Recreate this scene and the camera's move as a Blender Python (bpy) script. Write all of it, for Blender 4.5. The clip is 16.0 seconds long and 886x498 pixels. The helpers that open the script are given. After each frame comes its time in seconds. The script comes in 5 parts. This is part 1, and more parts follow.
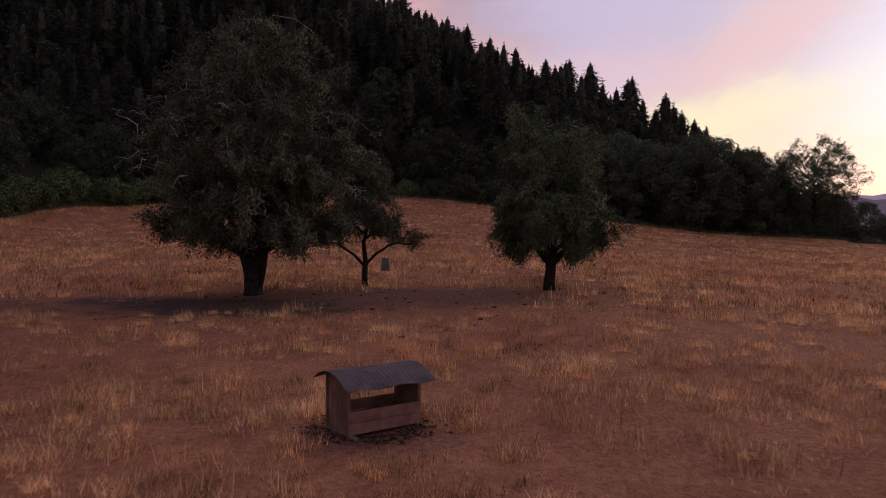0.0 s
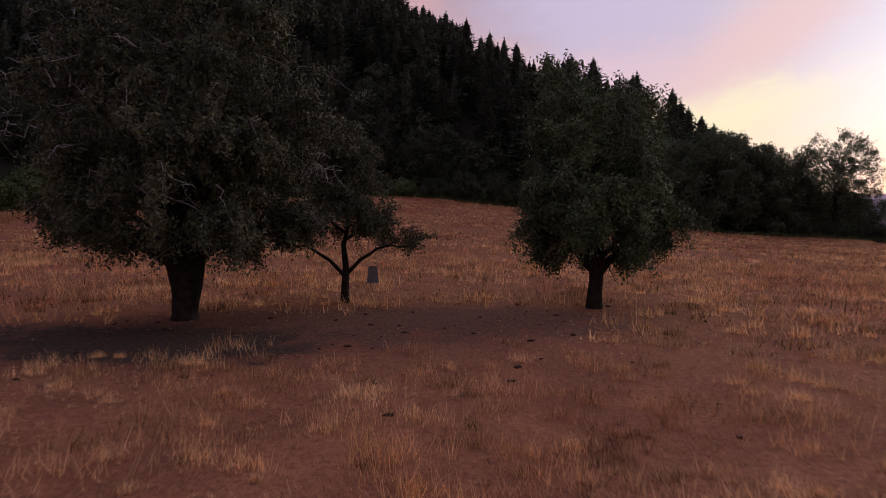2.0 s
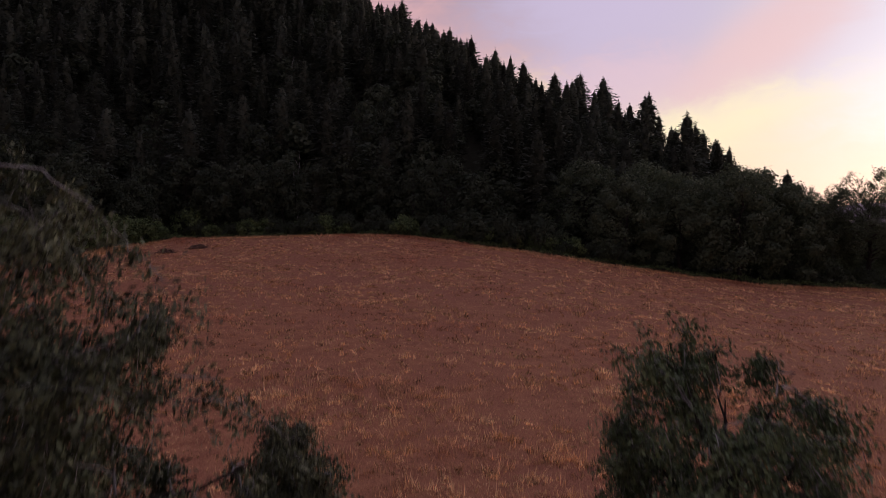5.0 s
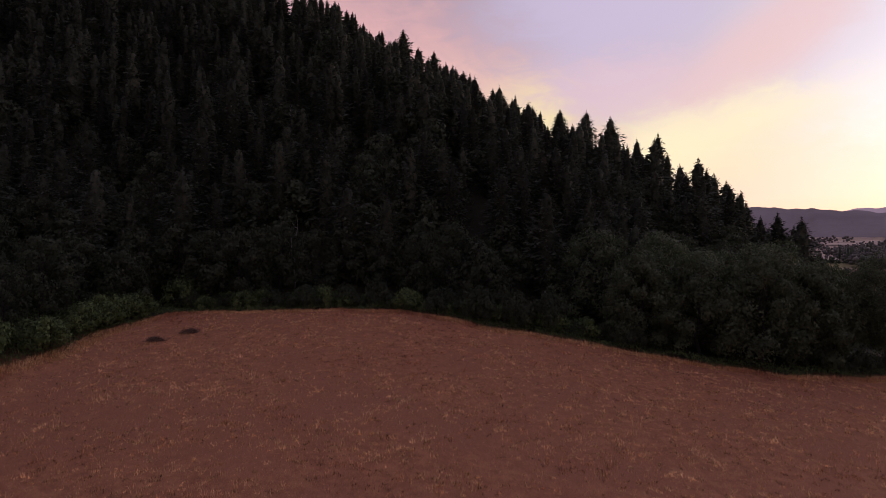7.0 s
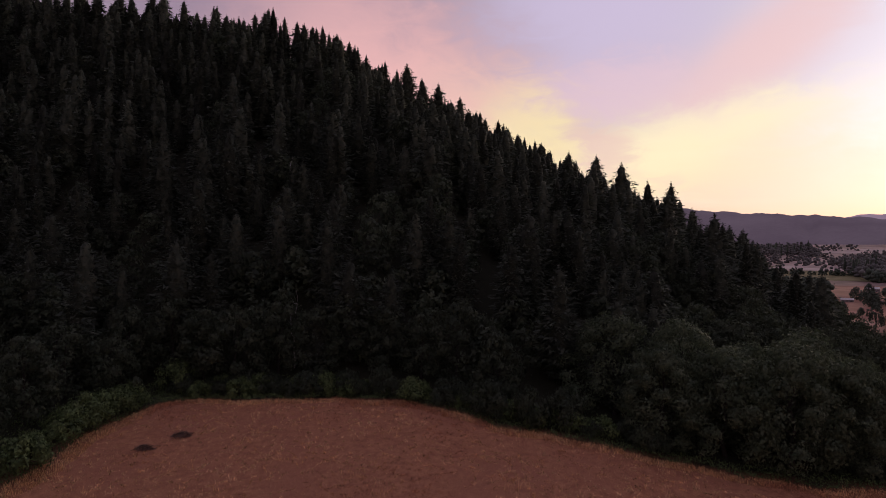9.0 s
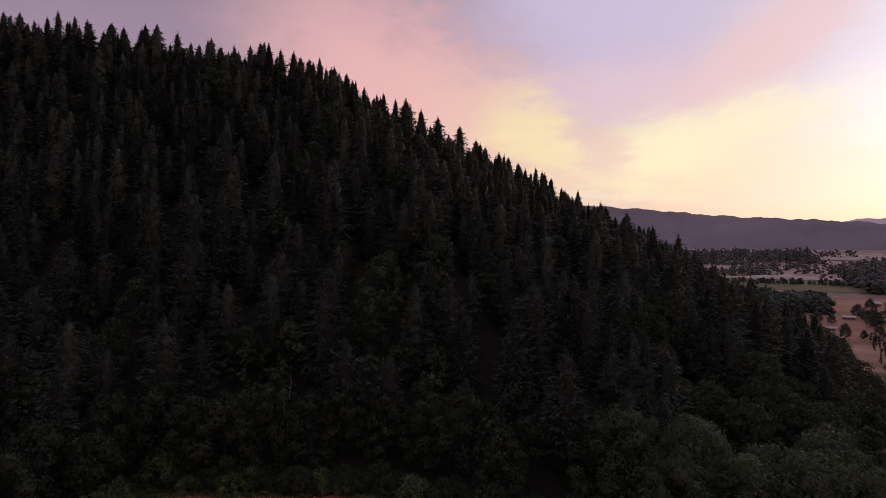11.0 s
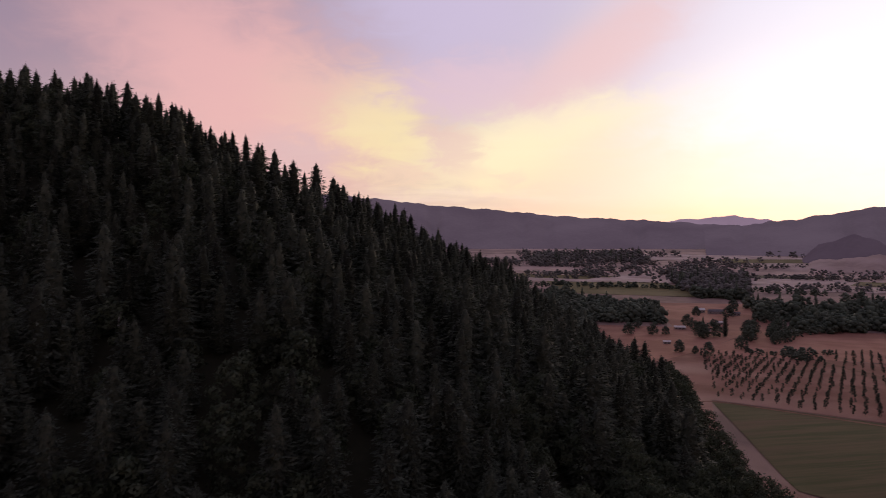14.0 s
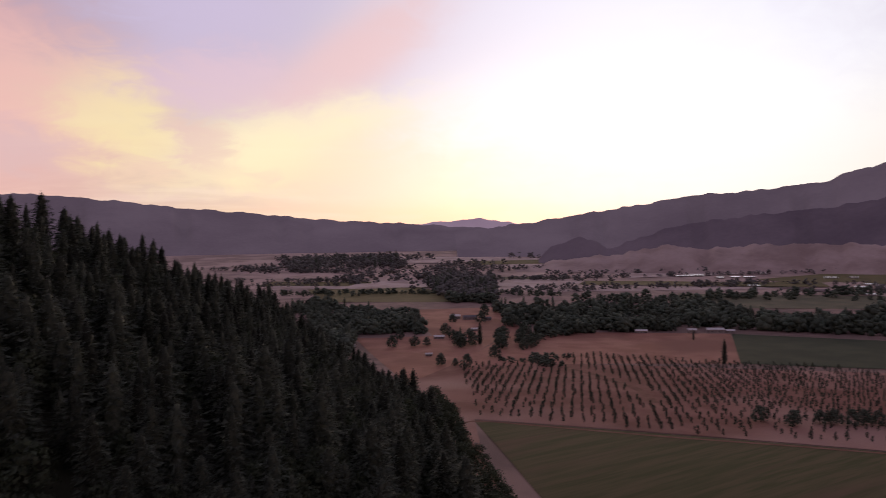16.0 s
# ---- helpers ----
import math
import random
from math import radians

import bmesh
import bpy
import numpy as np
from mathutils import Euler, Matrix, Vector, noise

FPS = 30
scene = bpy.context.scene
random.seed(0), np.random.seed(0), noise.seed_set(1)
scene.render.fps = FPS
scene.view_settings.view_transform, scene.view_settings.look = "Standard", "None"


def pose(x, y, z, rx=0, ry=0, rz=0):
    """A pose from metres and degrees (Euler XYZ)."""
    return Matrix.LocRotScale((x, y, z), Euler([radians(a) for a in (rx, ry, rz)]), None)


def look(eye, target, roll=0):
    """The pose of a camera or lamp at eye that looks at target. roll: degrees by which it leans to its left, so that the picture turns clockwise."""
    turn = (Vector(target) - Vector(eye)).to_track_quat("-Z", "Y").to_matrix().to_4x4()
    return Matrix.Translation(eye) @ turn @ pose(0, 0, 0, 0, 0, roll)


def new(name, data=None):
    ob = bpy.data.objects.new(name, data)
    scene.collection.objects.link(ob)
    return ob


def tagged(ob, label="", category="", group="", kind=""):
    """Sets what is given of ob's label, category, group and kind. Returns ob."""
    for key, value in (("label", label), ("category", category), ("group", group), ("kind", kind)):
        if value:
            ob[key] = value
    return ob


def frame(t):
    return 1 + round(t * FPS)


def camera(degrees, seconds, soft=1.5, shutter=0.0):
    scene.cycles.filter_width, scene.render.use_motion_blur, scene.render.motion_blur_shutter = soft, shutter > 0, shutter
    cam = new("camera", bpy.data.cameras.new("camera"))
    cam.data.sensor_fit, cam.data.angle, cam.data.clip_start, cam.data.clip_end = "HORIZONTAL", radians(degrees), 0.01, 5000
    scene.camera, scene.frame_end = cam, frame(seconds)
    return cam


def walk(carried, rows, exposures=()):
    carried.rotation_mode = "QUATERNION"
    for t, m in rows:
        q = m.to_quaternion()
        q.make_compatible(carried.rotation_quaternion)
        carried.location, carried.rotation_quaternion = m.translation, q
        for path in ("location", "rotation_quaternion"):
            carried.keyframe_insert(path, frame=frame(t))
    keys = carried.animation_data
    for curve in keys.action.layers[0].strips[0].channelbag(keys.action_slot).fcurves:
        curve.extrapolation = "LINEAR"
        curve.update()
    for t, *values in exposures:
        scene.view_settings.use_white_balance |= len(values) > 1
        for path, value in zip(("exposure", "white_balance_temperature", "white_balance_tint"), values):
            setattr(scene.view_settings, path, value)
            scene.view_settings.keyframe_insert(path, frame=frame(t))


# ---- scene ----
import itertools

cam = camera(64.9, 16.0, soft=0.65, shutter=0.4)
# seconds, x, y, z, tilt, roll, heading
PATH = [
    (0, 0.00, 0.00, 3.10, 88.83, -0.04, 0.00),
    (0.5, -0.08, 2.43, 3.06, 88.73, 0.08, -0.06),
    (1, -0.18, 5.40, 3.01, 88.73, 0.17, -0.09),
    (1.5, -0.25, 8.45, 2.93, 88.88, 0.14, -0.08),
    (2, -0.42, 11.27, 2.98, 88.98, 0.18, -0.15),
    (2.5, -0.48, 13.77, 3.49, 89.08, 0.15, -0.12),
    (3, -0.55, 16.14, 4.33, 89.16, 0.00, -0.08),
    (3.5, -0.58, 18.53, 5.82, 89.17, -0.10, -0.10),
    (4, -0.63, 21.07, 7.93, 89.20, -0.02, -0.10),
    (4.5, -0.45, 22.90, 10.42, 89.24, -0.05, -0.03),
    (5, -0.68, 25.30, 13.53, 89.25, -0.14, 0.01),
    (7.5, -2.37, 37.41, 38.01, 89.53, -0.06, 0.02),
    (8, -2.88, 40.17, 43.30, 89.57, -0.08, 0.04),
    (8.5, -3.30, 42.71, 48.55, 89.61, -0.09, 0.08),
    (9, -3.57, 45.20, 53.72, 89.66, -0.13, 0.16),
    (11.5, -4.83, 57.11, 80.81, 89.63, -0.35, -0.18),
    (12, -5.27, 60.06, 85.83, 89.63, -0.36, -0.75),
    (12.5, -6.08, 63.12, 91.33, 89.51, -0.17, -2.02),
    (13, -6.62, 66.10, 96.44, 89.49, -0.16, -4.89),
    (13.5, -7.45, 68.68, 101.49, 89.41, -0.11, -8.47),
    (14, -7.96, 72.08, 107.20, 89.24, 0.06, -12.12),
    (14.5, -8.20, 75.70, 112.48, 89.18, 0.21, -16.39),
    (15, -8.12, 79.74, 117.88, 89.11, 0.33, -20.51),
    (15.5, -8.46, 84.26, 123.31, 89.07, 0.57, -25.81),
    (16, -8.24, 88.21, 128.93, 89.08, 0.79, -31.82),
]
walk(cam, [(t, pose(x, y, z, tilt, roll, turn)) for t, x, y, z, tilt, roll, turn in PATH], exposures=((0.0, 0.0, 6360, 11.0), (16.0, 0.0, 6360, 11.0)))

# ---- sky and light ----
GLOW_TURN = radians(37)      # where the sun went down, clockwise from +y
world = bpy.data.worlds.new("world")
scene.world = world
world.use_nodes = True
WT = world.node_tree
WT.nodes.clear()


class Nodes:
    """Short calls for building node trees."""

    def __init__(self, tree):
        self.tree = tree

    def node(self, kind, **props):
        n = self.tree.nodes.new(kind)
        for key, value in props.items():
            setattr(n, key, value)
        return n

    def put(self, socket, value):
        if isinstance(value, bpy.types.NodeSocket):
            self.tree.links.new(value, socket)
        elif value is not None:
            socket.default_value = value

    def math(self, op, a, b=None, c=None, clamp=False):
        n = self.node("ShaderNodeMath", operation=op, use_clamp=clamp)
        for socket, value in zip(n.inputs, (a, b, c)):
            self.put(socket, value)
        return n.outputs[0]

    def ramp(self, value, lo, hi, a=0.0, b=1.0):
        n = self.node("ShaderNodeMapRange", interpolation_type="SMOOTHSTEP")
        for socket, v in zip(n.inputs, (value, lo, hi, a, b)):
            self.put(socket, v)
        return n.outputs[0]

    def mix(self, fac, a, b, blend="MIX"):
        n = self.node("ShaderNodeMix", data_type="RGBA", blend_type=blend)
        self.put(n.inputs[0], fac)
        self.put(n.inputs[6], a if isinstance(a, bpy.types.NodeSocket) else (*a, 1))
        self.put(n.inputs[7], b if isinstance(b, bpy.types.NodeSocket) else (*b, 1))
        return n.outputs[2]

    def noise(self, vector, scale, detail=3.0, rough=0.55, distort=0.0):
        n = self.node("ShaderNodeTexNoise")
        self.put(n.inputs["Vector"], vector)
        n.inputs["Scale"].default_value, n.inputs["Detail"].default_value = scale, detail
        n.inputs["Roughness"].default_value, n.inputs["Distortion"].default_value = rough, distort
        return n.outputs["Fac"]


def make_sky():
    g = Nodes(WT)
    way = g.node("ShaderNodeTexCoord").outputs["Generated"]
    parts = g.node("ShaderNodeSeparateXYZ")
    g.put(parts.inputs[0], way)
    x, y, z = parts.outputs
    turn = g.math("MULTIPLY", g.math("ARCTAN2", x, y), 57.2958)     # degrees to the right of +y
    flat = g.math("SQRT", g.math("ADD", g.math("MULTIPLY", x, x), g.math("MULTIPLY", y, y)))
    rise = g.math("MULTIPLY", g.math("ARCTAN2", z, flat), 57.2958)  # degrees above the horizon
    stretch = g.node("ShaderNodeMapping")
    g.put(stretch.inputs[0], way)
    stretch.inputs["Scale"].default_value = (1, 1, 2.2)
    big = g.noise(stretch.outputs[0], 5.0, 4, 0.6, 0.6)
    fine = g.noise(stretch.outputs[0], 17.0, 4, 0.6, 0.8)
    warp = g.math("ADD", g.math("MULTIPLY", g.math("SUBTRACT", big, 0.5), 4.5), g.math("MULTIPLY", g.math("SUBTRACT", fine, 0.5), 4.0))
    turn_w = g.math("ADD", turn, g.math("MULTIPLY", warp, 1.3))
    rise_w = g.math("ADD", rise, g.math("MULTIPLY", warp, 0.85))

    def blob(at, up, wide, tall, lean=0.0):
        """A soft cloud of that half width and height, in degrees; lean: how far it climbs to the right."""
        du = g.math("SUBTRACT", turn_w, at)
        dv = g.math("SUBTRACT", g.math("SUBTRACT", rise_w, up), g.math("MULTIPLY", du, lean))
        du, dv = g.math("DIVIDE", du, wide), g.math("DIVIDE", dv, tall)
        far = g.math("ADD", g.math("MULTIPLY", du, du), g.math("MULTIPLY", dv, dv))
        return g.math("POWER", 2.718, g.math("MULTIPLY", g.math("POWER", far, 1.5), -1.0))

    side = g.math("SUBTRACT", turn, 46.0)
    near_glow = g.math("POWER", 2.718, g.math("MULTIPLY", g.math("MULTIPLY", side, side), -1 / (31.0 ** 2)))
    # clear air: lavender above, pale towards the glow, dusky mauve away from it
    upper = g.mix(near_glow, (0.27, 0.19, 0.27), (0.86, 0.80, 0.92))
    upper = g.mix(g.ramp(rise, 25, 70), upper, (0.30, 0.27, 0.40))
    low = g.mix(near_glow, (0.46, 0.31, 0.32), (0.96, 0.91, 0.80))
    low = g.mix(g.math("MULTIPLY", g.ramp(rise, 4.0, 0.0), 0.7), low, (0.86, 0.62, 0.40))
    colour = g.mix(g.ramp(rise_w, 13.5, 7.5), upper, low)
    lines = g.node("ShaderNodeMapping")
    g.put(lines.inputs[0], way)
    lines.inputs["Scale"].default_value = (1, 1, 9)
    streak = g.ramp(g.noise(lines.outputs[0], 4.0, 4, 0.6, 0.4), 0.45, 0.68)
    colour = g.mix(g.math("MULTIPLY", g.math("MULTIPLY", streak, g.ramp(rise, 12, 7)), 0.45), colour, (0.88, 0.74, 0.66))
    colour = g.mix(g.math("MULTIPLY", blob(13, 19.0, 10, 6.5, 0.0), 0.80), colour, (0.60, 0.50, 0.69))
    colour = g.mix(g.math("MULTIPLY", blob(13.5, 12.2, 8.5, 2.6, 0.0), 0.75), colour, (0.74, 0.52, 0.60))
    colour = g.mix(g.math("MULTIPLY", blob(-5, 11.5, 11.5, 9.5, -0.30), 0.97), colour, (0.80, 0.43, 0.42))
    colour = g.mix(g.math("MULTIPLY", blob(3.5, 10.0, 6, 4.5, -0.3), 0.6), colour, (0.84, 0.52, 0.43))
    colour = g.mix(g.math("MULTIPLY", blob(0.3, 6.7, 4.2, 1.9, -0.1), 0.6), colour, (0.64, 0.44, 0.48))
    colour = g.mix(g.math("MULTIPLY", blob(18.0, 6.6, 9.0, 3.6, 0.05), 0.65), colour, (0.92, 0.76, 0.52))
    colour = g.mix(g.math("MULTIPLY", blob(7.8, 9.0, 4.3, 3.3, -0.25), 0.72), colour, (0.91, 0.76, 0.40))
    colour = g.mix(g.math("MULTIPLY", blob(16.5, 6.2, 5.0, 1.9, 0.15), 0.45), colour, (0.96, 0.86, 0.54))
    colour = g.mix(g.math("MULTIPLY", blob(12.6, 7.8, 2.4, 1.9, -0.45), 0.9), colour, (0.72, 0.49, 0.47))
    colour = g.mix(g.math("MULTIPLY", blob(9.5, 5.6, 2.4, 0.8, -0.1), 0.6), colour, (0.80, 0.56, 0.47))
    colour = g.mix(g.math("MULTIPLY", blob(38, 10.8, 8, 3.4, 0.1), 0.6), colour, (0.93, 0.92, 0.98))
    colour = g.mix(g.math("MULTIPLY", blob(25.5, 15.0, 7.0, 3.2, 0.50), 0.8), colour, (0.80, 0.53, 0.53))
    colour = g.mix(g.math("MULTIPLY", blob(22, 9.4, 9.0, 1.9, 0.20), 0.55), colour, (0.96, 0.87, 0.56))
    colour = g.mix(g.math("MULTIPLY", blob(-30, 8.0, 16, 9, 0.0), 0.7), colour, (0.39, 0.27, 0.35))
    bright = blob(52, 10, 17, 10)
    colour = g.mix(g.math("MULTIPLY", bright, 0.8), colour, (1.0, 1.0, 1.03))
    colour = g.mix(g.ramp(rise, -1.0, -6.0), colour, (0.10, 0.07, 0.06))
    air = g.node("ShaderNodeTexSky", sky_type="NISHITA", sun_disc=False, sun_elevation=radians(0.5), sun_rotation=GLOW_TURN)
    clear = g.node("ShaderNodeBackground")
    g.put(clear.inputs[0], air.outputs[0])
    clear.inputs[1].default_value = 0.05
    cloud = g.node("ShaderNodeBackground")
    g.put(cloud.inputs[0], colour)
    cloud.inputs[1].default_value = 0.98
    both = g.node("ShaderNodeAddShader")
    g.put(both.inputs[0], clear.outputs[0])
    g.put(both.inputs[1], cloud.outputs[0])
    g.put(g.node("ShaderNodeOutputWorld").inputs[0], both.outputs[0])


make_sky()
sun = new("sun", bpy.data.lights.new("sun", "SUN"))
sun.data.energy, sun.data.angle, sun.data.color = 1.05, radians(25), (1.0, 0.72, 0.5)
sun.matrix_world = look((0, 0, 0), (-math.sin(GLOW_TURN), -math.cos(GLOW_TURN), -math.tan(radians(7))))

# ---- materials ----


def material(name, a, b, rough=0.9, scale=4.0, fine=40.0, bump=0.3, per_piece=0.25, spec=0.2, space="Object", metal=0.0, third=None, bleed=0.0):
    """A two-colour surface with coarse patches, fine grain and relief; per_piece: spread between islands or objects."""
    m = bpy.data.materials.new(name)
    m.use_nodes = True
    g = Nodes(m.node_tree)
    shader = m.node_tree.nodes["Principled BSDF"]
    if space == "World":
        where = g.node("ShaderNodeNewGeometry").outputs["Position"]
    else:
        where = g.node("ShaderNodeTexCoord").outputs["Object"]
    coarse, grain = g.noise(where, scale, 4, 0.6), g.noise(where, fine, 3, 0.6)
    colour = g.mix(g.ramp(coarse, 0.35, 0.65), a, b)
    if third:
        colour = g.mix(g.ramp(g.noise(where, scale * 0.23, 3, 0.6), 0.48, 0.68), colour, third)
    colour = g.mix(0.35, colour, g.mix(grain, (0.25, 0.25, 0.25), (1.0, 1.0, 1.0)), "MULTIPLY")
    if per_piece:
        island = g.node("ShaderNodeNewGeometry").outputs["Random Per Island"]
        other = g.node("ShaderNodeObjectInfo").outputs["Random"]
        tone = g.node("ShaderNodeAttribute", attribute_name="tone").outputs["Fac"]
        rnd = g.math("ADD", g.math("FRACT", g.math("ADD", island, other)), tone)
        level = g.node("ShaderNodeCombineColor")
        for n in range(3):
            g.put(level.inputs[n], g.math("ADD", g.math("MULTIPLY", rnd, 2 * per_piece), 1 - per_piece))
        colour = g.mix(1.0, colour, level.outputs[0], "MULTIPLY")
    g.put(shader.inputs["Base Color"], colour)
    shader.inputs["Roughness"].default_value = rough
    shader.inputs["Specular IOR Level"].default_value = spec
    shader.inputs["Metallic"].default_value = metal
    if bleed:
        shader.inputs["Subsurface Weight"].default_value = 0.0
        soft = g.node("ShaderNodeBsdfTranslucent")
        g.put(soft.inputs[0], colour)
        both = g.node("ShaderNodeMixShader")
        both.inputs[0].default_value = bleed
        g.put(both.inputs[1], shader.outputs[0])
        g.put(both.inputs[2], soft.outputs[0])
        g.put(m.node_tree.nodes["Material Output"].inputs[0], both.outputs[0])
    if bump:
        n = g.node("ShaderNodeBump")
        n.inputs["Strength"].default_value, n.inputs["Distance"].default_value = bump, 0.05
        g.put(n.inputs["Height"], g.math("ADD", grain, g.math("MULTIPLY", coarse, 0.6)))
        g.put(shader.inputs["Normal"], n.outputs[0])
    return m


M_FIR = material("fir_needles", (0.045, 0.055, 0.040), (0.083, 0.091, 0.063), 0.8, 0.5, 6, 0.0, 0.42, 0.15, bleed=0.16)
M_BARK = material("dark_bark", (0.020, 0.016, 0.014), (0.050, 0.040, 0.034), 0.95, 3, 30, 0.8, 0.1)
M_LICHEN = material("lichened_twig", (0.12, 0.11, 0.10), (0.36, 0.35, 0.33), 0.95, 2, 30, 0.3, 0.4)
M_CRUST = material("pale_lichen_crust", (0.20, 0.20, 0.18), (0.42, 0.42, 0.39), 0.95, 6, 40, 0.2, 0.3)
M_LEAF = material("grey_green_leaf", (0.056, 0.069, 0.033), (0.110, 0.120, 0.058), 0.6, 0.4, 9, 0.0, 0.80, 0.25, bleed=0.12)
M_LEAF_FRESH = material("deep_green_leaf", (0.062, 0.096, 0.040), (0.118, 0.156, 0.066), 0.6, 0.4, 9, 0.0, 0.78, 0.28, bleed=0.12)
M_LEAF_GREEN = material("bright_shrub_leaf", (0.080, 0.114, 0.040), (0.138, 0.176, 0.065), 0.7, 0.4, 9, 0.0, 0.45, 0.2, bleed=0.2)
# Valley leaf colours are lightened and greyed to stand in for distance haze.
M_LEAF_FAR = material("hazed_far_leaf", (0.074, 0.094, 0.068), (0.114, 0.132, 0.095), 0.9, 0.05, 1, 0.0, 0.22, 0.1, bleed=0.1)
M_LEAF_DISTANT = material("hazed_distant_leaf", (0.125, 0.122, 0.112), (0.168, 0.160, 0.145), 0.95, 0.05, 1, 0.0, 0.22, 0.05)
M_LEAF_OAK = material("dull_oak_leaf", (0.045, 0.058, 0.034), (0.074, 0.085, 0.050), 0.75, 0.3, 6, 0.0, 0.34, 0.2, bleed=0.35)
# Brighter copy of the oak leaf: light on the edge belt is in its colour.
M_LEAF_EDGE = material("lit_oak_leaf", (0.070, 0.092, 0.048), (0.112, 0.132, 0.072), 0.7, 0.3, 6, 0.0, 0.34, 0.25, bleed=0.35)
M_STRAW = material("dry_straw", (0.67, 0.370, 0.172), (0.91, 0.60, 0.315), 0.85, 0.25, 3, 0.0, 0.62, 0.15, "World", third=(0.54, 0.25, 0.14), bleed=0.25)
M_BOARD = material("weathered_board", (0.17, 0.10, 0.075), (0.27, 0.17, 0.125), 0.85, 3, 60, 0.4, 0.15)
M_TIN = material("rusty_tin", (0.078, 0.060, 0.064), (0.130, 0.098, 0.100), 0.65, 3, 25, 0.2, 0.0, 0.3, metal=0.2)
M_DUNG = material("dark_dung", (0.07, 0.042, 0.03), (0.12, 0.075, 0.052), 0.95, 6, 50, 0.6, 0.3)
M_GREY = material("grey_swing", (0.17, 0.17, 0.18), (0.25, 0.24, 0.25), 0.7, 4, 40, 0.2, 0.0)
M_ROPE = material("old_rope", (0.35, 0.30, 0.24), (0.45, 0.40, 0.33), 0.95, 10, 80, 0.2, 0.0)


def mesh_np(name, verts, tris, mat, smooth=False):
    """A mesh from arrays of places and triangles."""
    verts, tris = np.asarray(verts, np.float32).reshape(-1, 3), np.asarray(tris, np.int32).reshape(-1, 3)
    me = bpy.data.meshes.new(name)
    me.vertices.add(len(verts))
    me.vertices.foreach_set("co", verts.ravel())
    me.loops.add(tris.size)
    me.loops.foreach_set("vertex_index", tris.ravel())
    me.polygons.add(len(tris))
    me.polygons.foreach_set("loop_start", np.arange(0, tris.size, 3, dtype=np.int32))
    if smooth:
        me.polygons.foreach_set("use_smooth", np.ones(len(tris), bool))
    for m in mat if isinstance(mat, list) else [mat]:
        me.materials.append(m)
    me.update(calc_edges=True)
    return me


def toned(me, counts, spread_by, seed=3):
    """Gives each joined piece of a mesh a lighter or darker tone of its own; counts: vertices per piece."""
    tones = np.random.default_rng(seed).uniform(-spread_by, spread_by, len(counts))
    layer = me.attributes.new("tone", "FLOAT", "POINT")
    layer.data.foreach_set("value", np.repeat(tones, counts).astype(np.float32))
    return me


def joined(pieces):
    """One set of arrays from many."""
    verts, tris, base = [], [], 0
    for v, f in pieces:
        verts.append(v)
        tris.append(np.asarray(f) + base)
        base += len(v)
    return np.concatenate(verts), np.concatenate(tris)


def thing(name, label, category, group="", kind=""):
    return tagged(new(name), label, category, group, kind)


def part(name, bm, mat, parent, label=""):
    """Links a bmesh (or a mesh) as one part under a thing."""
    if isinstance(bm, bmesh.types.BMesh):
        me = bpy.data.meshes.new(name)
        bm.to_mesh(me)
        bm.free()
        me.materials.append(mat)
    else:
        me = bm
    ob = new(name, me)
    ob.parent = parent
    return tagged(ob, label)


# ---- the lie of the land ----


def smax(a, b, k):
    h = np.clip(0.5 + 0.5 * (a - b) / k, 0, 1)
    return b + (a - b) * h + k * h * (1 - h)


def smin(a, b, k):
    return -smax(-a, -b, k)


def step(v, lo, hi):
    t = np.clip((v - lo) / (hi - lo), 0, 1)
    return t * t * (3 - 2 * t)


def waves(x, y, size, seed=0.0):
    """Gentle unevenness, about -1 to 1."""
    a, b = x / size + seed, y / size - seed * 0.7
    return (np.sin(a * 1.1 + 1.7 * np.sin(b * 0.7)) + np.sin(b * 1.3 + 1.3 * np.sin(a * 0.9 + 2)) + np.sin((a + b) * 0.8 + 0.6) * 0.8) / 2.8


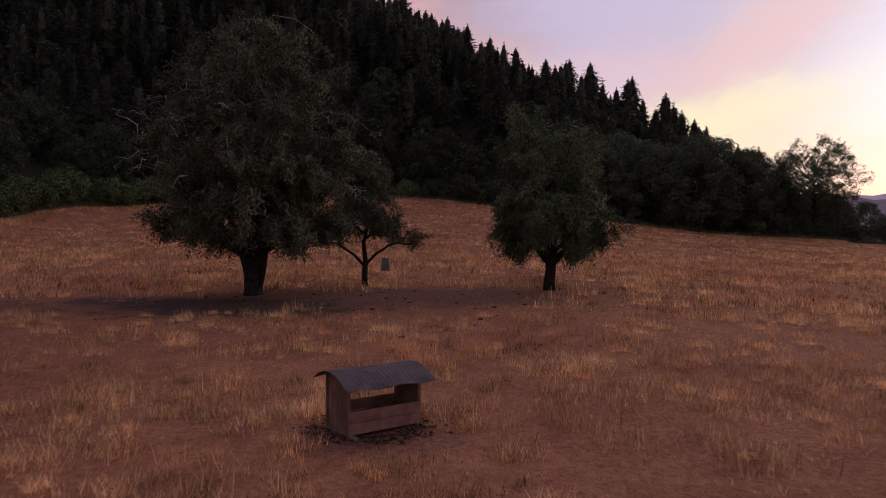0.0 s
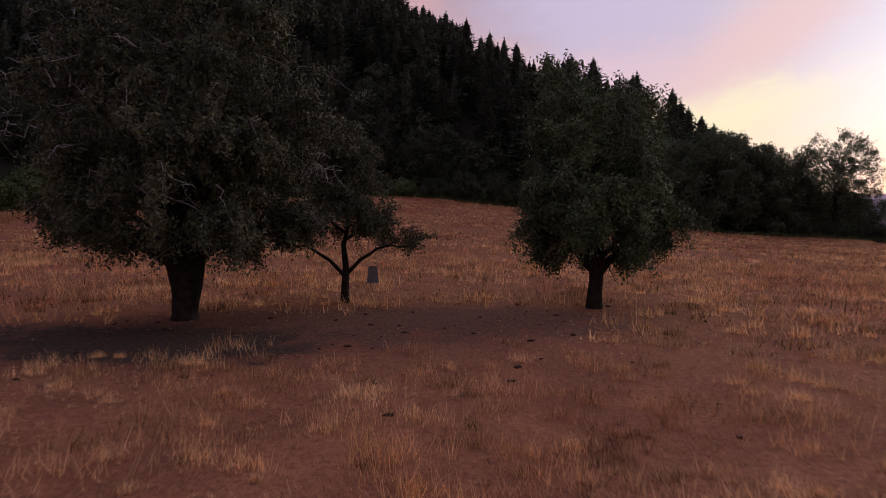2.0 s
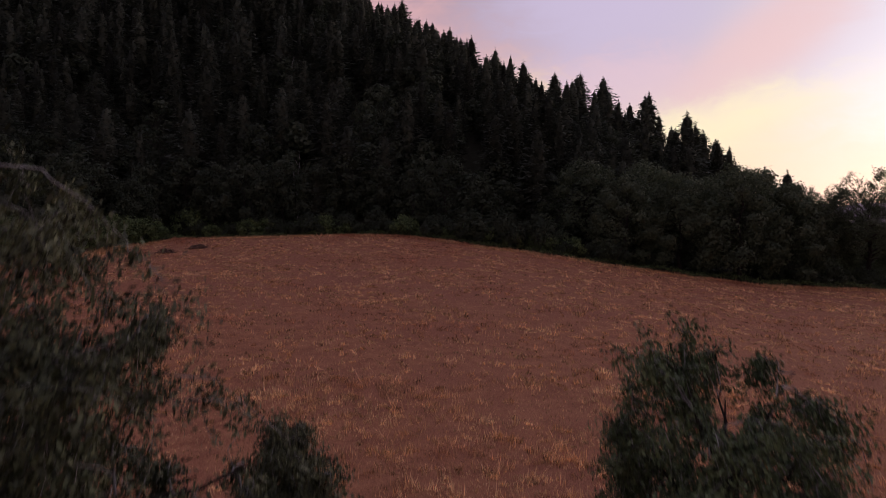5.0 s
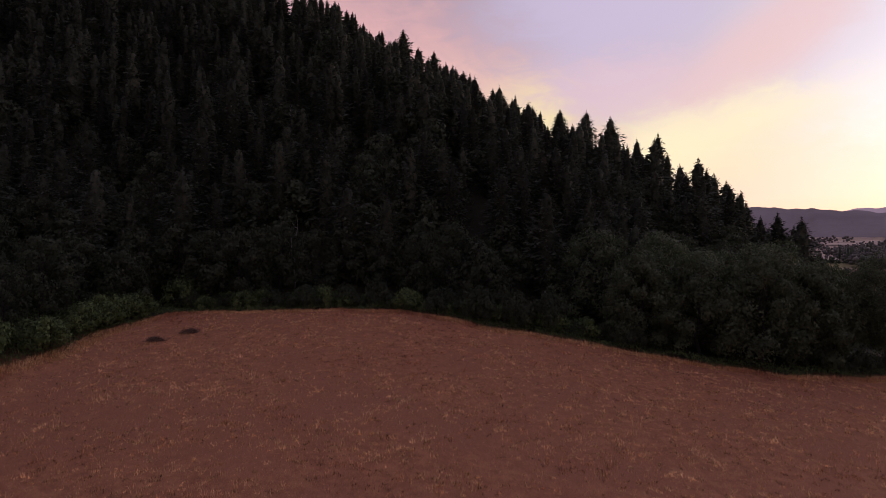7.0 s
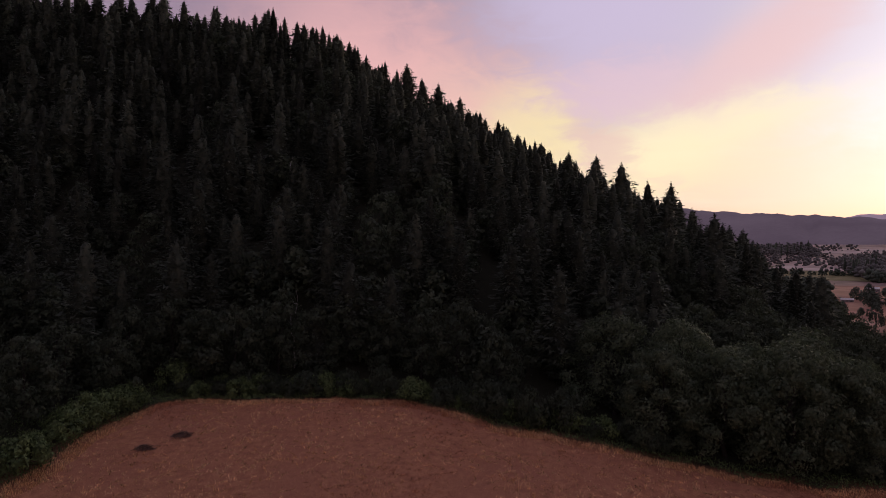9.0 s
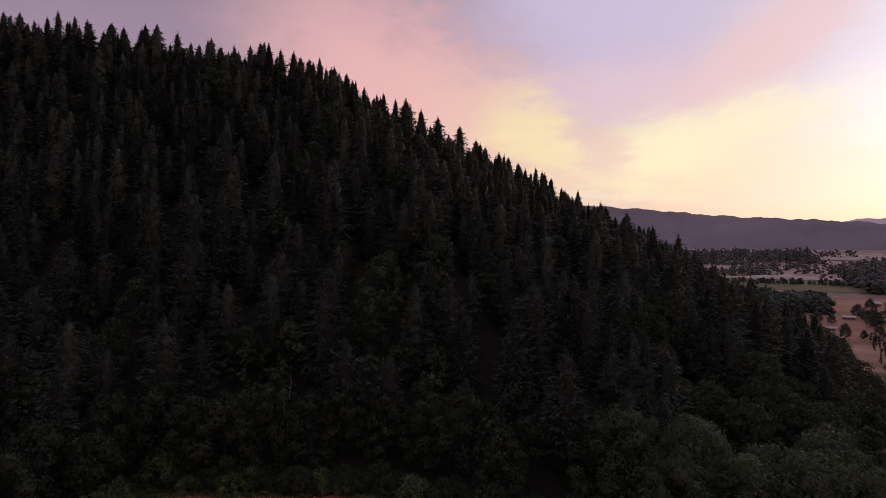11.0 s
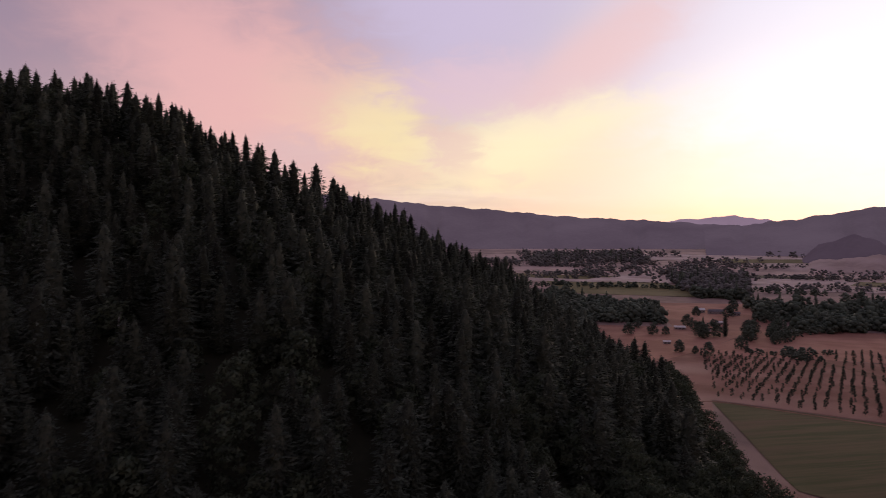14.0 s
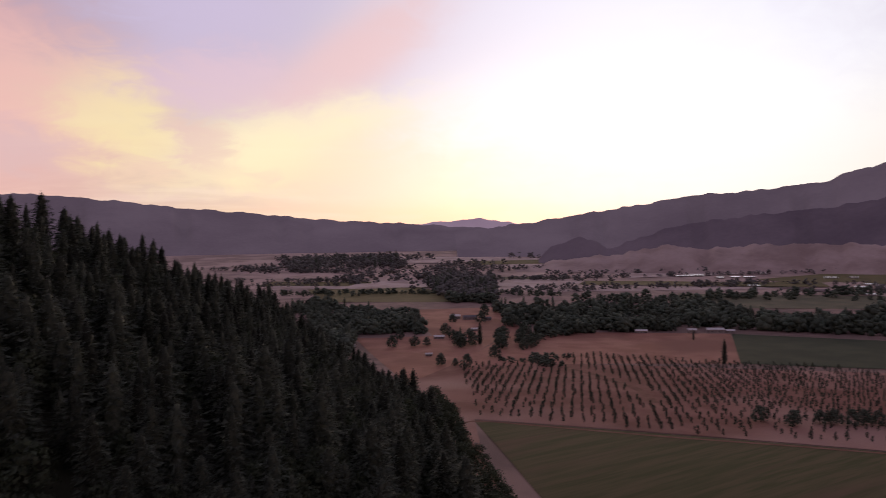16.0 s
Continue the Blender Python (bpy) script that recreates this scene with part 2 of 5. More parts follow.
def land(x, y):
    """The ground's height: pasture, wooded spur and valley."""
    x, y = np.asarray(x, float), np.asarray(y, float)
    u = np.clip(y - 42, 0, 175)
    base = -1.3 + 0.028 * np.clip(y, -60, 42) + 0.03 * u + 0.00031 * u * u
    slope = np.clip(y, 0, 260) / 195
    fall = 0.118 * slope * np.logaddexp(0, (x - 2) / 8) * 8 + 0.03 * np.clip(-x - 30, 0, 200) - 0.07 * slope * np.logaddexp(0, (x - 76) / 6) * 6 * step(x, 260, 200)
    field = base - fall + 0.12 * waves(x, y, 9) + 0.05 * waves(x, y, 2.3, 3)
    front = 13 + 0.70 * (y - 232)
    left = 11 - 0.055 * np.clip(215 - y, 0, 160) + 0.4 * (-84 - x)
    ridge = 69 - 0.442 * (x - 48) + 0.256 * (y - 418) + 0.124 * np.clip(48 - x, 0, 260)
    ridge = ridge + 14 * np.exp(-(((x - 85) / 55) ** 2) - ((y - 360) / 55) ** 2) - 0.082 * np.clip(y - 440, 0, 400) * step(x, 20, 140) - 0.45 * np.clip(y - 520, 0, 140) * step(x, 180, 240)
    back = 154 - 0.51 * (y - 500) + 0.6 * np.clip(-x - 60, 0, 170)
    hill = smin(smin(smax(front, left, 10), ridge, 14), smin(back, 160 + 0.17 * np.clip(-x - 84, 0, 220), 16), 14) + 1.5 * waves(x, y, 26, 1)
    d = np.hypot(x - 100, y - 200)
    valley = -8 - 13 * step(d, 250, 800) + 0.019 * np.clip(d - 1300, 0, 4000) + 0.024 * np.clip(d - 2000, 0, 4000) + 0.5 * waves(x, y, 120, 2)
    return smax(smax(field, valley, 4), hill, 5)


def spread(reach, near, count):
    """Grid lines, close together near the middle and wide apart far off."""
    u = np.linspace(-1, 1, count)
    k = np.arcsinh(reach / near)
    return near * np.sinh(u * k)


def grid(name, xs, ys, mat, lift=0.0):
    gx, gy = np.meshgrid(xs, ys)
    v = np.stack([gx, gy, land(gx, gy) + lift], -1).reshape(-1, 3)
    nx, ny = len(xs), len(ys)
    i = (np.arange(ny - 1)[:, None] * nx + np.arange(nx - 1)).ravel()
    tris = np.concatenate([np.stack([i, i + 1, i + nx + 1], 1), np.stack([i, i + nx + 1, i + nx], 1)])
    return mesh_np(name, v, tris, mat, True)


def pasture_edge(x):
    """How far up the pasture reaches."""
    return 223 - 4 * step(x, -60, -25) - 17 * step(x, -15, 15) - 11 * step(x, 25, 60) + 1.2 * np.sin(x / 7) + 0.7 * np.sin(x / 2.6 + 1)


def wood_foot(y):
    """Where the wood ends above the lane, as x for a given y."""
    return 173 + 0.42 * (np.clip(y, 300, 523) - 324) + 0.04 * np.clip(y - 523, 0, 400)


def pasture_side(y):
    """The pasture's limit on its uphill-left side, as x for a given y."""
    return -83 + 0.40 * np.clip(y - 196, 0, 34) + 1.2 * np.sin(y / 9)


def wooded(x, y):
    """Above 0 inside the wood, in metres from its edge."""
    x, y = np.asarray(x, float), np.asarray(y, float)
    foot = smin(y - pasture_edge(x), -x + wood_foot(y), 6)
    return smax(foot, pasture_side(y) - x, 4)


def ground_material():
    m = bpy.data.materials.new("dry_pasture")
    m.use_nodes = True
    g = Nodes(m.node_tree)
    shader = m.node_tree.nodes["Principled BSDF"]
    where = g.node("ShaderNodeNewGeometry").outputs["Position"]
    wood = g.node("ShaderNodeAttribute", attribute_name="wood").outputs["Fac"]
    bare = g.node("ShaderNodeAttribute", attribute_name="bare").outputs["Fac"]
    big, mid, small = g.noise(where, 0.045, 4, 0.6), g.noise(where, 0.55, 4, 0.65), g.noise(where, 7.0, 4, 0.7)
    dry = g.mix(g.ramp(mid, 0.32, 0.68), (0.24, 0.090, 0.052), (0.42, 0.182, 0.096))
    dry = g.mix(g.ramp(big, 0.42, 0.66), dry, (0.30, 0.118, 0.072))
    dry = g.mix(0.75, dry, g.mix(g.ramp(small, 0.3, 0.7), (0.42, 0.36, 0.36), (1.22, 1.22, 1.2)), "MULTIPLY")
    straw = g.ramp(g.noise(where, 34.0, 3, 0.7, 0.6), 0.47, 0.62)
    straw = g.math("MULTIPLY", straw, g.ramp(bare, 0.9, 0.2, 0.12, 0.62))
    dry = g.mix(straw, dry, (0.50, 0.255, 0.13))
    soil = g.mix(g.ramp(small, 0.3, 0.7), (0.085, 0.042, 0.030), (0.25, 0.128, 0.084))
    edge = g.math("ADD", bare, g.math("MULTIPLY", g.math("SUBTRACT", mid, 0.5), 1.8))
    colour = g.mix(g.ramp(edge, 0.35, 0.75), dry, g.mix(g.math("MULTIPLY", straw, 0.8), soil, (0.42, 0.21, 0.12)))
    # The dark muck colour also carries shade painted under the big tree.
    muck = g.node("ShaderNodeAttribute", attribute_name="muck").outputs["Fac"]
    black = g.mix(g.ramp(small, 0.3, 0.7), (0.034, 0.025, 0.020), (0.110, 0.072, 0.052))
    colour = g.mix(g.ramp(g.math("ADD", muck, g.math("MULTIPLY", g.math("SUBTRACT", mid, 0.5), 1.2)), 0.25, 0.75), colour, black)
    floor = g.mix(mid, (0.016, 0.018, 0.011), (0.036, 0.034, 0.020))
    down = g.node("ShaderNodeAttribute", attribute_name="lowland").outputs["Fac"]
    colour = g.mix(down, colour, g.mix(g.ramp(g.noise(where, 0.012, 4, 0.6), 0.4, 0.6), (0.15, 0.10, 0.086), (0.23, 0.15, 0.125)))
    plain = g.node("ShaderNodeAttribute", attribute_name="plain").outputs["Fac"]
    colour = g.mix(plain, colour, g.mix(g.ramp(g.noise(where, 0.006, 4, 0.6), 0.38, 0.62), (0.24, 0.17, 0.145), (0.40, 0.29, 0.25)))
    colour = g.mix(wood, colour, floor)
    g.put(shader.inputs["Base Color"], colour)
    shader.inputs["Roughness"].default_value, shader.inputs["Specular IOR Level"].default_value = 0.95, 0.1
    n = g.node("ShaderNodeBump")
    n.inputs["Strength"].default_value, n.inputs["Distance"].default_value = 0.8, 0.12
    g.put(n.inputs["Height"], g.math("ADD", small, g.math("MULTIPLY", mid, 0.8)))
    g.put(shader.inputs["Normal"], n.outputs[0])
    return m


M_GROUND = ground_material()


def bare_at(x, y):
    """Trodden soil: under the three trees and round the feeder."""
    def worn(cx, cy, rx, ry):
        return np.exp(-(((x - cx) / rx) ** 2 + ((y - cy) / ry) ** 2))
    return 0.85 * np.clip(worn(-9, 35.5, 12, 6.0) + 0.85 * worn(2, 40, 9, 4.2) + worn(-1.4, 13.6, 1.9, 1.5) + 0.6 * worn(-26, 34, 10, 3), 0, 1)


def shaded_muck_at(x, y):
    """Dark trampled dung under the big tree, the tree's shade put into its colour."""
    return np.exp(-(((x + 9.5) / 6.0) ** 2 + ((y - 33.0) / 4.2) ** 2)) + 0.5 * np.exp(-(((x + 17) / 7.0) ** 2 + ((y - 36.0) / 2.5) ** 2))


XS = np.sort(np.concatenate([spread(4900, 60, 220), np.arange(-40, 41, 1.0)]))
YS = np.sort(np.concatenate([100 + spread(4900, 80, 240), np.arange(2, 60, 1.0)]))
XS, YS = XS[np.r_[True, np.diff(XS) > 0.3]], YS[np.r_[True, np.diff(YS) > 0.3]]
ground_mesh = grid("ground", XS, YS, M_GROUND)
co = np.zeros(len(ground_mesh.vertices) * 3, np.float32)
ground_mesh.vertices.foreach_get("co", co)
co = co.reshape(-1, 3)
for key, values in (("wood", np.clip(wooded(co[:, 0], co[:, 1]) / 4 + 0.2 + 2.5 * step(co[:, 1], 290, 330), 0, 1) * (co[:, 1] < 900)), ("bare", bare_at(co[:, 0], co[:, 1])), ("muck", shaded_muck_at(co[:, 0], co[:, 1])), ("plain", step(np.hypot(co[:, 0], co[:, 1]), 1500, 2100)), ("lowland", step(np.hypot(co[:, 0] - 40, co[:, 1] - 100), 230, 330))):
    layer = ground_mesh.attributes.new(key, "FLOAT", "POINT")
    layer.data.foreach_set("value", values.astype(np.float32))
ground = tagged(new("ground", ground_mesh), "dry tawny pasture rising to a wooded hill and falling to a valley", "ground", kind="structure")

# ---- growing things ----


def tube(points, radii, sides=5):
    """A tapered round stick along a line of points."""
    p = np.asarray(points, float)
    d = np.gradient(p, axis=0)
    d /= np.linalg.norm(d, axis=1, keepdims=True) + 1e-9
    ref = np.where(np.abs(d[:, 2:3]) > 0.9, [[1.0, 0, 0]], [[0, 0, 1.0]])
    a = np.cross(d, ref)
    a /= np.linalg.norm(a, axis=1, keepdims=True) + 1e-9
    b = np.cross(d, a)
    ang = np.arange(sides) * 2 * np.pi / sides
    ring = np.cos(ang)[None, :, None] * a[:, None] + np.sin(ang)[None, :, None] * b[:, None]
    v = (p[:, None] + ring * np.asarray(radii)[:, None, None]).reshape(-1, 3)
    n = len(p)
    i = (np.arange(n - 1)[:, None] * sides + np.arange(sides)).ravel()
    j = (np.arange(n - 1)[:, None] * sides + (np.arange(sides) + 1) % sides).ravel()
    return v, np.concatenate([np.stack([i, j, j + sides], 1), np.stack([i, j + sides, i + sides], 1)])


def bend(rng, a, b, sag, n=6, wander=0.08):
    """A curved line from a to b that bows up (sag below 0: down) and wanders."""
    t = np.linspace(0, 1, n)[:, None]
    long = np.linalg.norm(np.subtract(b, a))
    line = np.asarray(a) * (1 - t) + np.asarray(b) * t
    line[:, 2:] += 4 * t * (1 - t) * sag * long
    line[1:-1] += rng.normal(0, wander * long / n, (n - 2, 3))
    return line


def leaf_set(rng, at, size, droop=0.5, aspect=0.42, face=None):
    """A pointed two-triangle leaf at each place; face: the way each one mostly looks."""
    n = len(at)
    out = rng.normal(0, 1, (n, 3))
    out[:, 2] -= droop
    out /= np.linalg.norm(out, axis=1, keepdims=True)
    side = np.cross(out, rng.normal(0, 1, (n, 3)) if face is None else face + rng.normal(0, 0.45, (n, 3)))
    side /= np.linalg.norm(side, axis=1, keepdims=True) + 1e-6
    long = size * rng.uniform(0.6, 1.3, (n, 1))
    wide = long * aspect
    mid = at + out * long * 0.45
    v = np.stack([at, mid + side * wide / 2, at + out * long, mid - side * wide / 2], 1).reshape(-1, 3)
    i = np.arange(n) * 4
    return v, np.concatenate([np.stack([i, i + 1, i + 2], 1), np.stack([i, i + 2, i + 3], 1)])


def broadleaf(seed, height, radius, low, limbs, boughs, twigs, leaves, leaf, trunk_r, fork=0.25, droop=0.35, twig_len=1.1, sides=7, profile=0.55, lumps=0.22,
              arches=(), depth=0.55, start=0.10, shoulder=0.7, twiggy=True, aspect=0.42):
    """Bark, fine twigs and foliage of a broadleaved tree, as arrays. arches: low limbs as (turn in degrees, reach, root height, crest height)."""
    rng = np.random.default_rng(seed)
    bark, fine, leaf_at, leaf_face = [], [], [], []
    fork_z = height * fork

    def shell(turn, up):
        """A place on the crown's uneven outline; up from 0 at its lowest edge to 1 at its top."""
        r = radius * (np.sin(np.pi * np.clip(up, 0, 1) ** profile * 0.90 + 0.28)) ** shoulder
        r *= 1 + lumps * np.sin(turn * 3 + seed + up * 5) + 0.6 * lumps * np.sin(turn * 5 - up * 9 + seed * 2)
        return np.array([np.cos(turn) * r, np.sin(turn) * r, low + (height - low) * up])

    def clothe(bough, count):
        """Twigs with leaves along a bough."""
        n = len(bough)
        run = bough[-1] - bough[0]
        for _ in range(count):
            u = rng.uniform(0.35, 1)
            t0 = np.array([np.interp(u, np.linspace(0, 1, n), bough[:, k]) for k in range(3)])
            way = rng.normal(0, 1, 3) + run / (np.linalg.norm(run) + 1e-6) * 0.7
            way[2] -= droop * 1.6
            way *= twig_len * rng.uniform(0.5, 1.25) / np.linalg.norm(way)
            twig = bend(rng, t0, t0 + way, 0.12 * droop, 4, 0.2)
            if twiggy:
                fine.append(tube(twig, np.linspace(0.010, 0.003, 4) * (0.6 + leaf * 3), 3))
            w = rng.uniform(0.05, 1.05, leaves)
            at = np.stack([np.interp(w, np.linspace(0, 1, 4), twig[:, k]) for k in range(3)], 1)
            leaf_at.append(at + rng.normal(0, leaf * 0.7, at.shape))
            looks = np.array((t0[0], t0[1], 0)) / (np.hypot(t0[0], t0[1]) + 0.5) + rng.normal(0, 0.35, 3) + (0, 0, 0.55)
            leaf_face.append(np.tile(looks, (leaves, 1)))

    stem = bend(rng, (0, 0, -0.3), (0, 0, height * 0.80), 0, 9, 0.10)
    stem[0, :2] = 0
    stem[1, :2] = rng.normal(0, 0.02, 2)
    taper = np.array([1.5, 1.0, 0.82, 0.62, 0.46, 0.34, 0.24, 0.15, 0.05]) * trunk_r
    bark.append(tube(np.insert(stem, 1, (0, 0, 0.25), 0), np.insert(taper, 1, trunk_r * 1.12), sides + 3))
    for k in range(limbs):
        turn = 2 * np.pi * (k * 0.382 + rng.uniform(-0.05, 0.05))
        up = (k + 0.5) / limbs
        start_z = fork_z + (height * 0.70 - fork_z) * up * 0.9
        s = np.array([np.interp(start_z, stem[:, 2], stem[:, n]) for n in range(3)])
        goal = shell(turn, start + (0.95 - start) * up)
        end = s + (goal - s) * 0.84
        limb = bend(rng, s, end, 0.14 - 0.1 * up, 7, 0.2)
        r0 = trunk_r * (0.50 - 0.30 * up)
        bark.append(tube(limb, np.linspace(r0, r0 * 0.15, 7), sides))
        for j in range(boughs):
            t = 0.2 + 0.8 * (j + rng.uniform(0, 1)) / boughs
            b0 = np.array([np.interp(t, np.linspace(0, 1, 7), limb[:, n]) for n in range(3)])
            up_b = np.clip((b0[2] - low) / (height - low) + rng.normal(0, 0.13), 0.0, 1.0)
            goal = shell(turn + rng.normal(0, 0.6), up_b)
            b1 = b0 + (goal - b0) * rng.uniform(depth, 1.04)
            bough = bend(rng, b0, b1, 0.10, 6, 0.3)
            bough[-2:, 2] -= droop * np.array([0.15, 0.4])
            fine.append(tube(bough, np.linspace(r0 * 0.16 + 0.006, 0.008, 6), 4) if twiggy else tube(bough[::2], np.linspace(r0 * 0.16 + 0.006, 0.01, 3), 3))
            clothe(bough, twigs)
    for turn, reach, root, crest, *thick in arches:
        c, s = math.cos(radians(turn)), math.sin(radians(turn))
        line = np.array([(c * reach * u, s * reach * u, root + (crest - root) * math.sin(min(1.0, u * 1.35) * math.pi / 2) - 0.25 * max(0, u - 0.7)) for u in np.linspace(0, 1, 9)])
        line[1:] += rng.normal(0, 0.04, (8, 3))
        bark.append(tube(line, np.linspace(trunk_r * (thick[0] if thick else 0.52), 0.03, 9), sides))
        for j in range(boughs):
            b0 = line[4 + j % 5]
            b1 = b0 + np.array((c * rng.uniform(0.1, 1.3), s * rng.uniform(0.1, 1.3), rng.uniform(0.0, 1.3))) + rng.normal(0, 0.45, 3)
            bough = bend(rng, b0, b1, 0.15, 6, 0.3)
            fine.append(tube(bough, np.linspace(0.022, 0.008, 6), 4))
            clothe(bough, twigs)
    return joined(bark), joined(fine), leaf_set(rng, np.concatenate(leaf_at), leaf, droop, aspect, np.concatenate(leaf_face))


def tree(name, sets, leaf_mat, label, category, group="", place=(0, 0, 0), turn=0.0, crust=()):
    """A tree of three parts, standing on the ground."""
    bark, fine, leaves = sets
    ob = thing(name, label, category, group)
    part("trunk", mesh_np("trunk", *bark, M_BARK, True), None, ob)
    part("branchwork", mesh_np("branchwork", *fine, M_LICHEN), None, ob, "pale lichened twigs")
    part("crown", mesh_np("crown", *leaves, leaf_mat), None, ob)
    if crust:
        tagged(part("lichen_crust", mesh_np("lichen_crust", *joined(crust), M_CRUST), None, ob, "bare twigs crusted with pale lichen"), kind="stuff")
    ob.matrix_basis = pose(*place, 0, 0, turn)
    return ob


def spurs(seed, count, centre, spread_by, size):
    """Bare crooked twigs crusted with lichen, hanging in the outer crown."""
    q = np.random.default_rng(seed)
    out = []
    for _ in range(count):
        n = q.normal(0, 1, 3)
        n[1] = -abs(n[1])
        n /= np.linalg.norm(n)
        at = np.array(centre) + n * np.array(spread_by) * q.uniform(0.80, 0.98)
        way = np.array((n[0] * 0.6, n[1] * 0.4, -0.5)) + q.normal(0, 0.45, 3)
        way *= size * q.uniform(0.6, 1.4) / np.linalg.norm(way)
        line = bend(q, at, at + way, 0.15, 7, 0.8)
        out.append(tube(line, np.linspace(0.026, 0.008, 7), 4))
        for k in range(1, 7):
            tip = line[k] + q.normal(0, 0.16, 3) * size - (0, 0, 0.08)
            out.append(tube(bend(q, line[k], tip, 0.1, 3, 0.5), np.linspace(0.016, 0.006, 3), 3))
    return out


def on_land(x, y, sink=0.05):
    return x, y, float(land(x, y)) - sink


def fir_arrays(seed, height, radius, count, size, sides=9, rings=13, taper=3.0):
    """Trunk and crown of a conifer: a ragged dark heart clothed in pointed boughs, steep at the top and drooping lower down."""
    rng = np.random.default_rng(seed)
    trunk = tube([(0, 0, -1), (0, 0, height * 0.5), (0, 0, height * 0.97)], [height * 0.013, height * 0.008, 0.03], 6)

    def reach(down, a):
        """How far the boughs reach at that share of the height below the tip, in that direction."""
        r = radius * (1 - np.exp(-taper * down)) / (1 - math.exp(-taper)) * (1 - 0.45 * step(down, 0.80, 1.0))
        return r * (1 + 0.26 * np.sin(a * 2 + down * 23 + seed) * np.sin(a * 3 - down * 37 + 2 * seed) + 0.13 * np.sin(down * 61 + a + seed))

    # the heart
    ring_down = np.linspace(0.11, 0.96, rings) ** 1.15
    ang = np.arange(sides) * 2 * np.pi / sides
    dd, aa = np.meshgrid(ring_down, ang, indexing="ij")
    aa = aa + 0.35 * np.arange(rings)[:, None]
    rr = reach(dd, aa) * rng.uniform(0.30, 0.62, dd.shape)
    heart = np.stack([np.cos(aa) * rr, np.sin(aa) * rr, height * (1 - dd)], -1).reshape(-1, 3)
    i = (np.arange(rings - 1)[:, None] * sides + np.arange(sides)).ravel()
    j = (np.arange(rings - 1)[:, None] * sides + (np.arange(sides) + 1) % sides).ravel()
    tip = len(heart)
    heart = np.concatenate([heart, [(0, 0, height * 0.94)]])
    k = np.arange(sides)
    heart_tris = np.concatenate([np.stack([j, i, i + sides], 1), np.stack([j, i + sides, j + sides], 1), np.stack([k, (k + 1) % sides, np.full(sides, tip)], 1)])
    # the boughs
    pick = rng.uniform(0, 1, count * 4)
    pick = pick[rng.uniform(0, 1, count * 4) < 0.16 + 0.84 * (1 - np.exp(-2.5 * pick))]
    down = np.sort(pick[:count])
    a = np.arange(count) * 2.39996 + rng.normal(0, 0.25, count)
    out = np.stack([np.cos(a), np.sin(a), 0 * a], 1)
    side = np.stack([-np.sin(a), np.cos(a), 0 * a], 1)
    rise = np.array([[0, 0, 1.0]])
    r = (reach(down, a) * (1.12 - 0.50 * rng.uniform(0, 1, count) ** 1.6))[:, None]
    long = np.minimum(size * (0.45 + 0.75 * np.sqrt(down))[:, None] * rng.uniform(0.65, 1.4, (count, 1)), r + 0.25)
    droop = (0.30 * down - 0.40 * (1 - down) ** 6)[:, None] + rng.normal(0, 0.16, (count, 1))
    end = out * r + rise * (height * (1 - down))[:, None] + side * rng.normal(0, 0.25, (count, 1)) * long
    root = end - (out - rise * droop) * long
    wide = side * long * rng.uniform(0.18, 0.32, (count, 1)) + rise * long * rng.normal(0, 0.10, (count, 1))
    v = np.stack([root - wide, root + wide, end], 1).reshape(-1, 3)
    return trunk, joined([(heart, heart_tris), (v, np.arange(len(v)).reshape(-1, 3))])


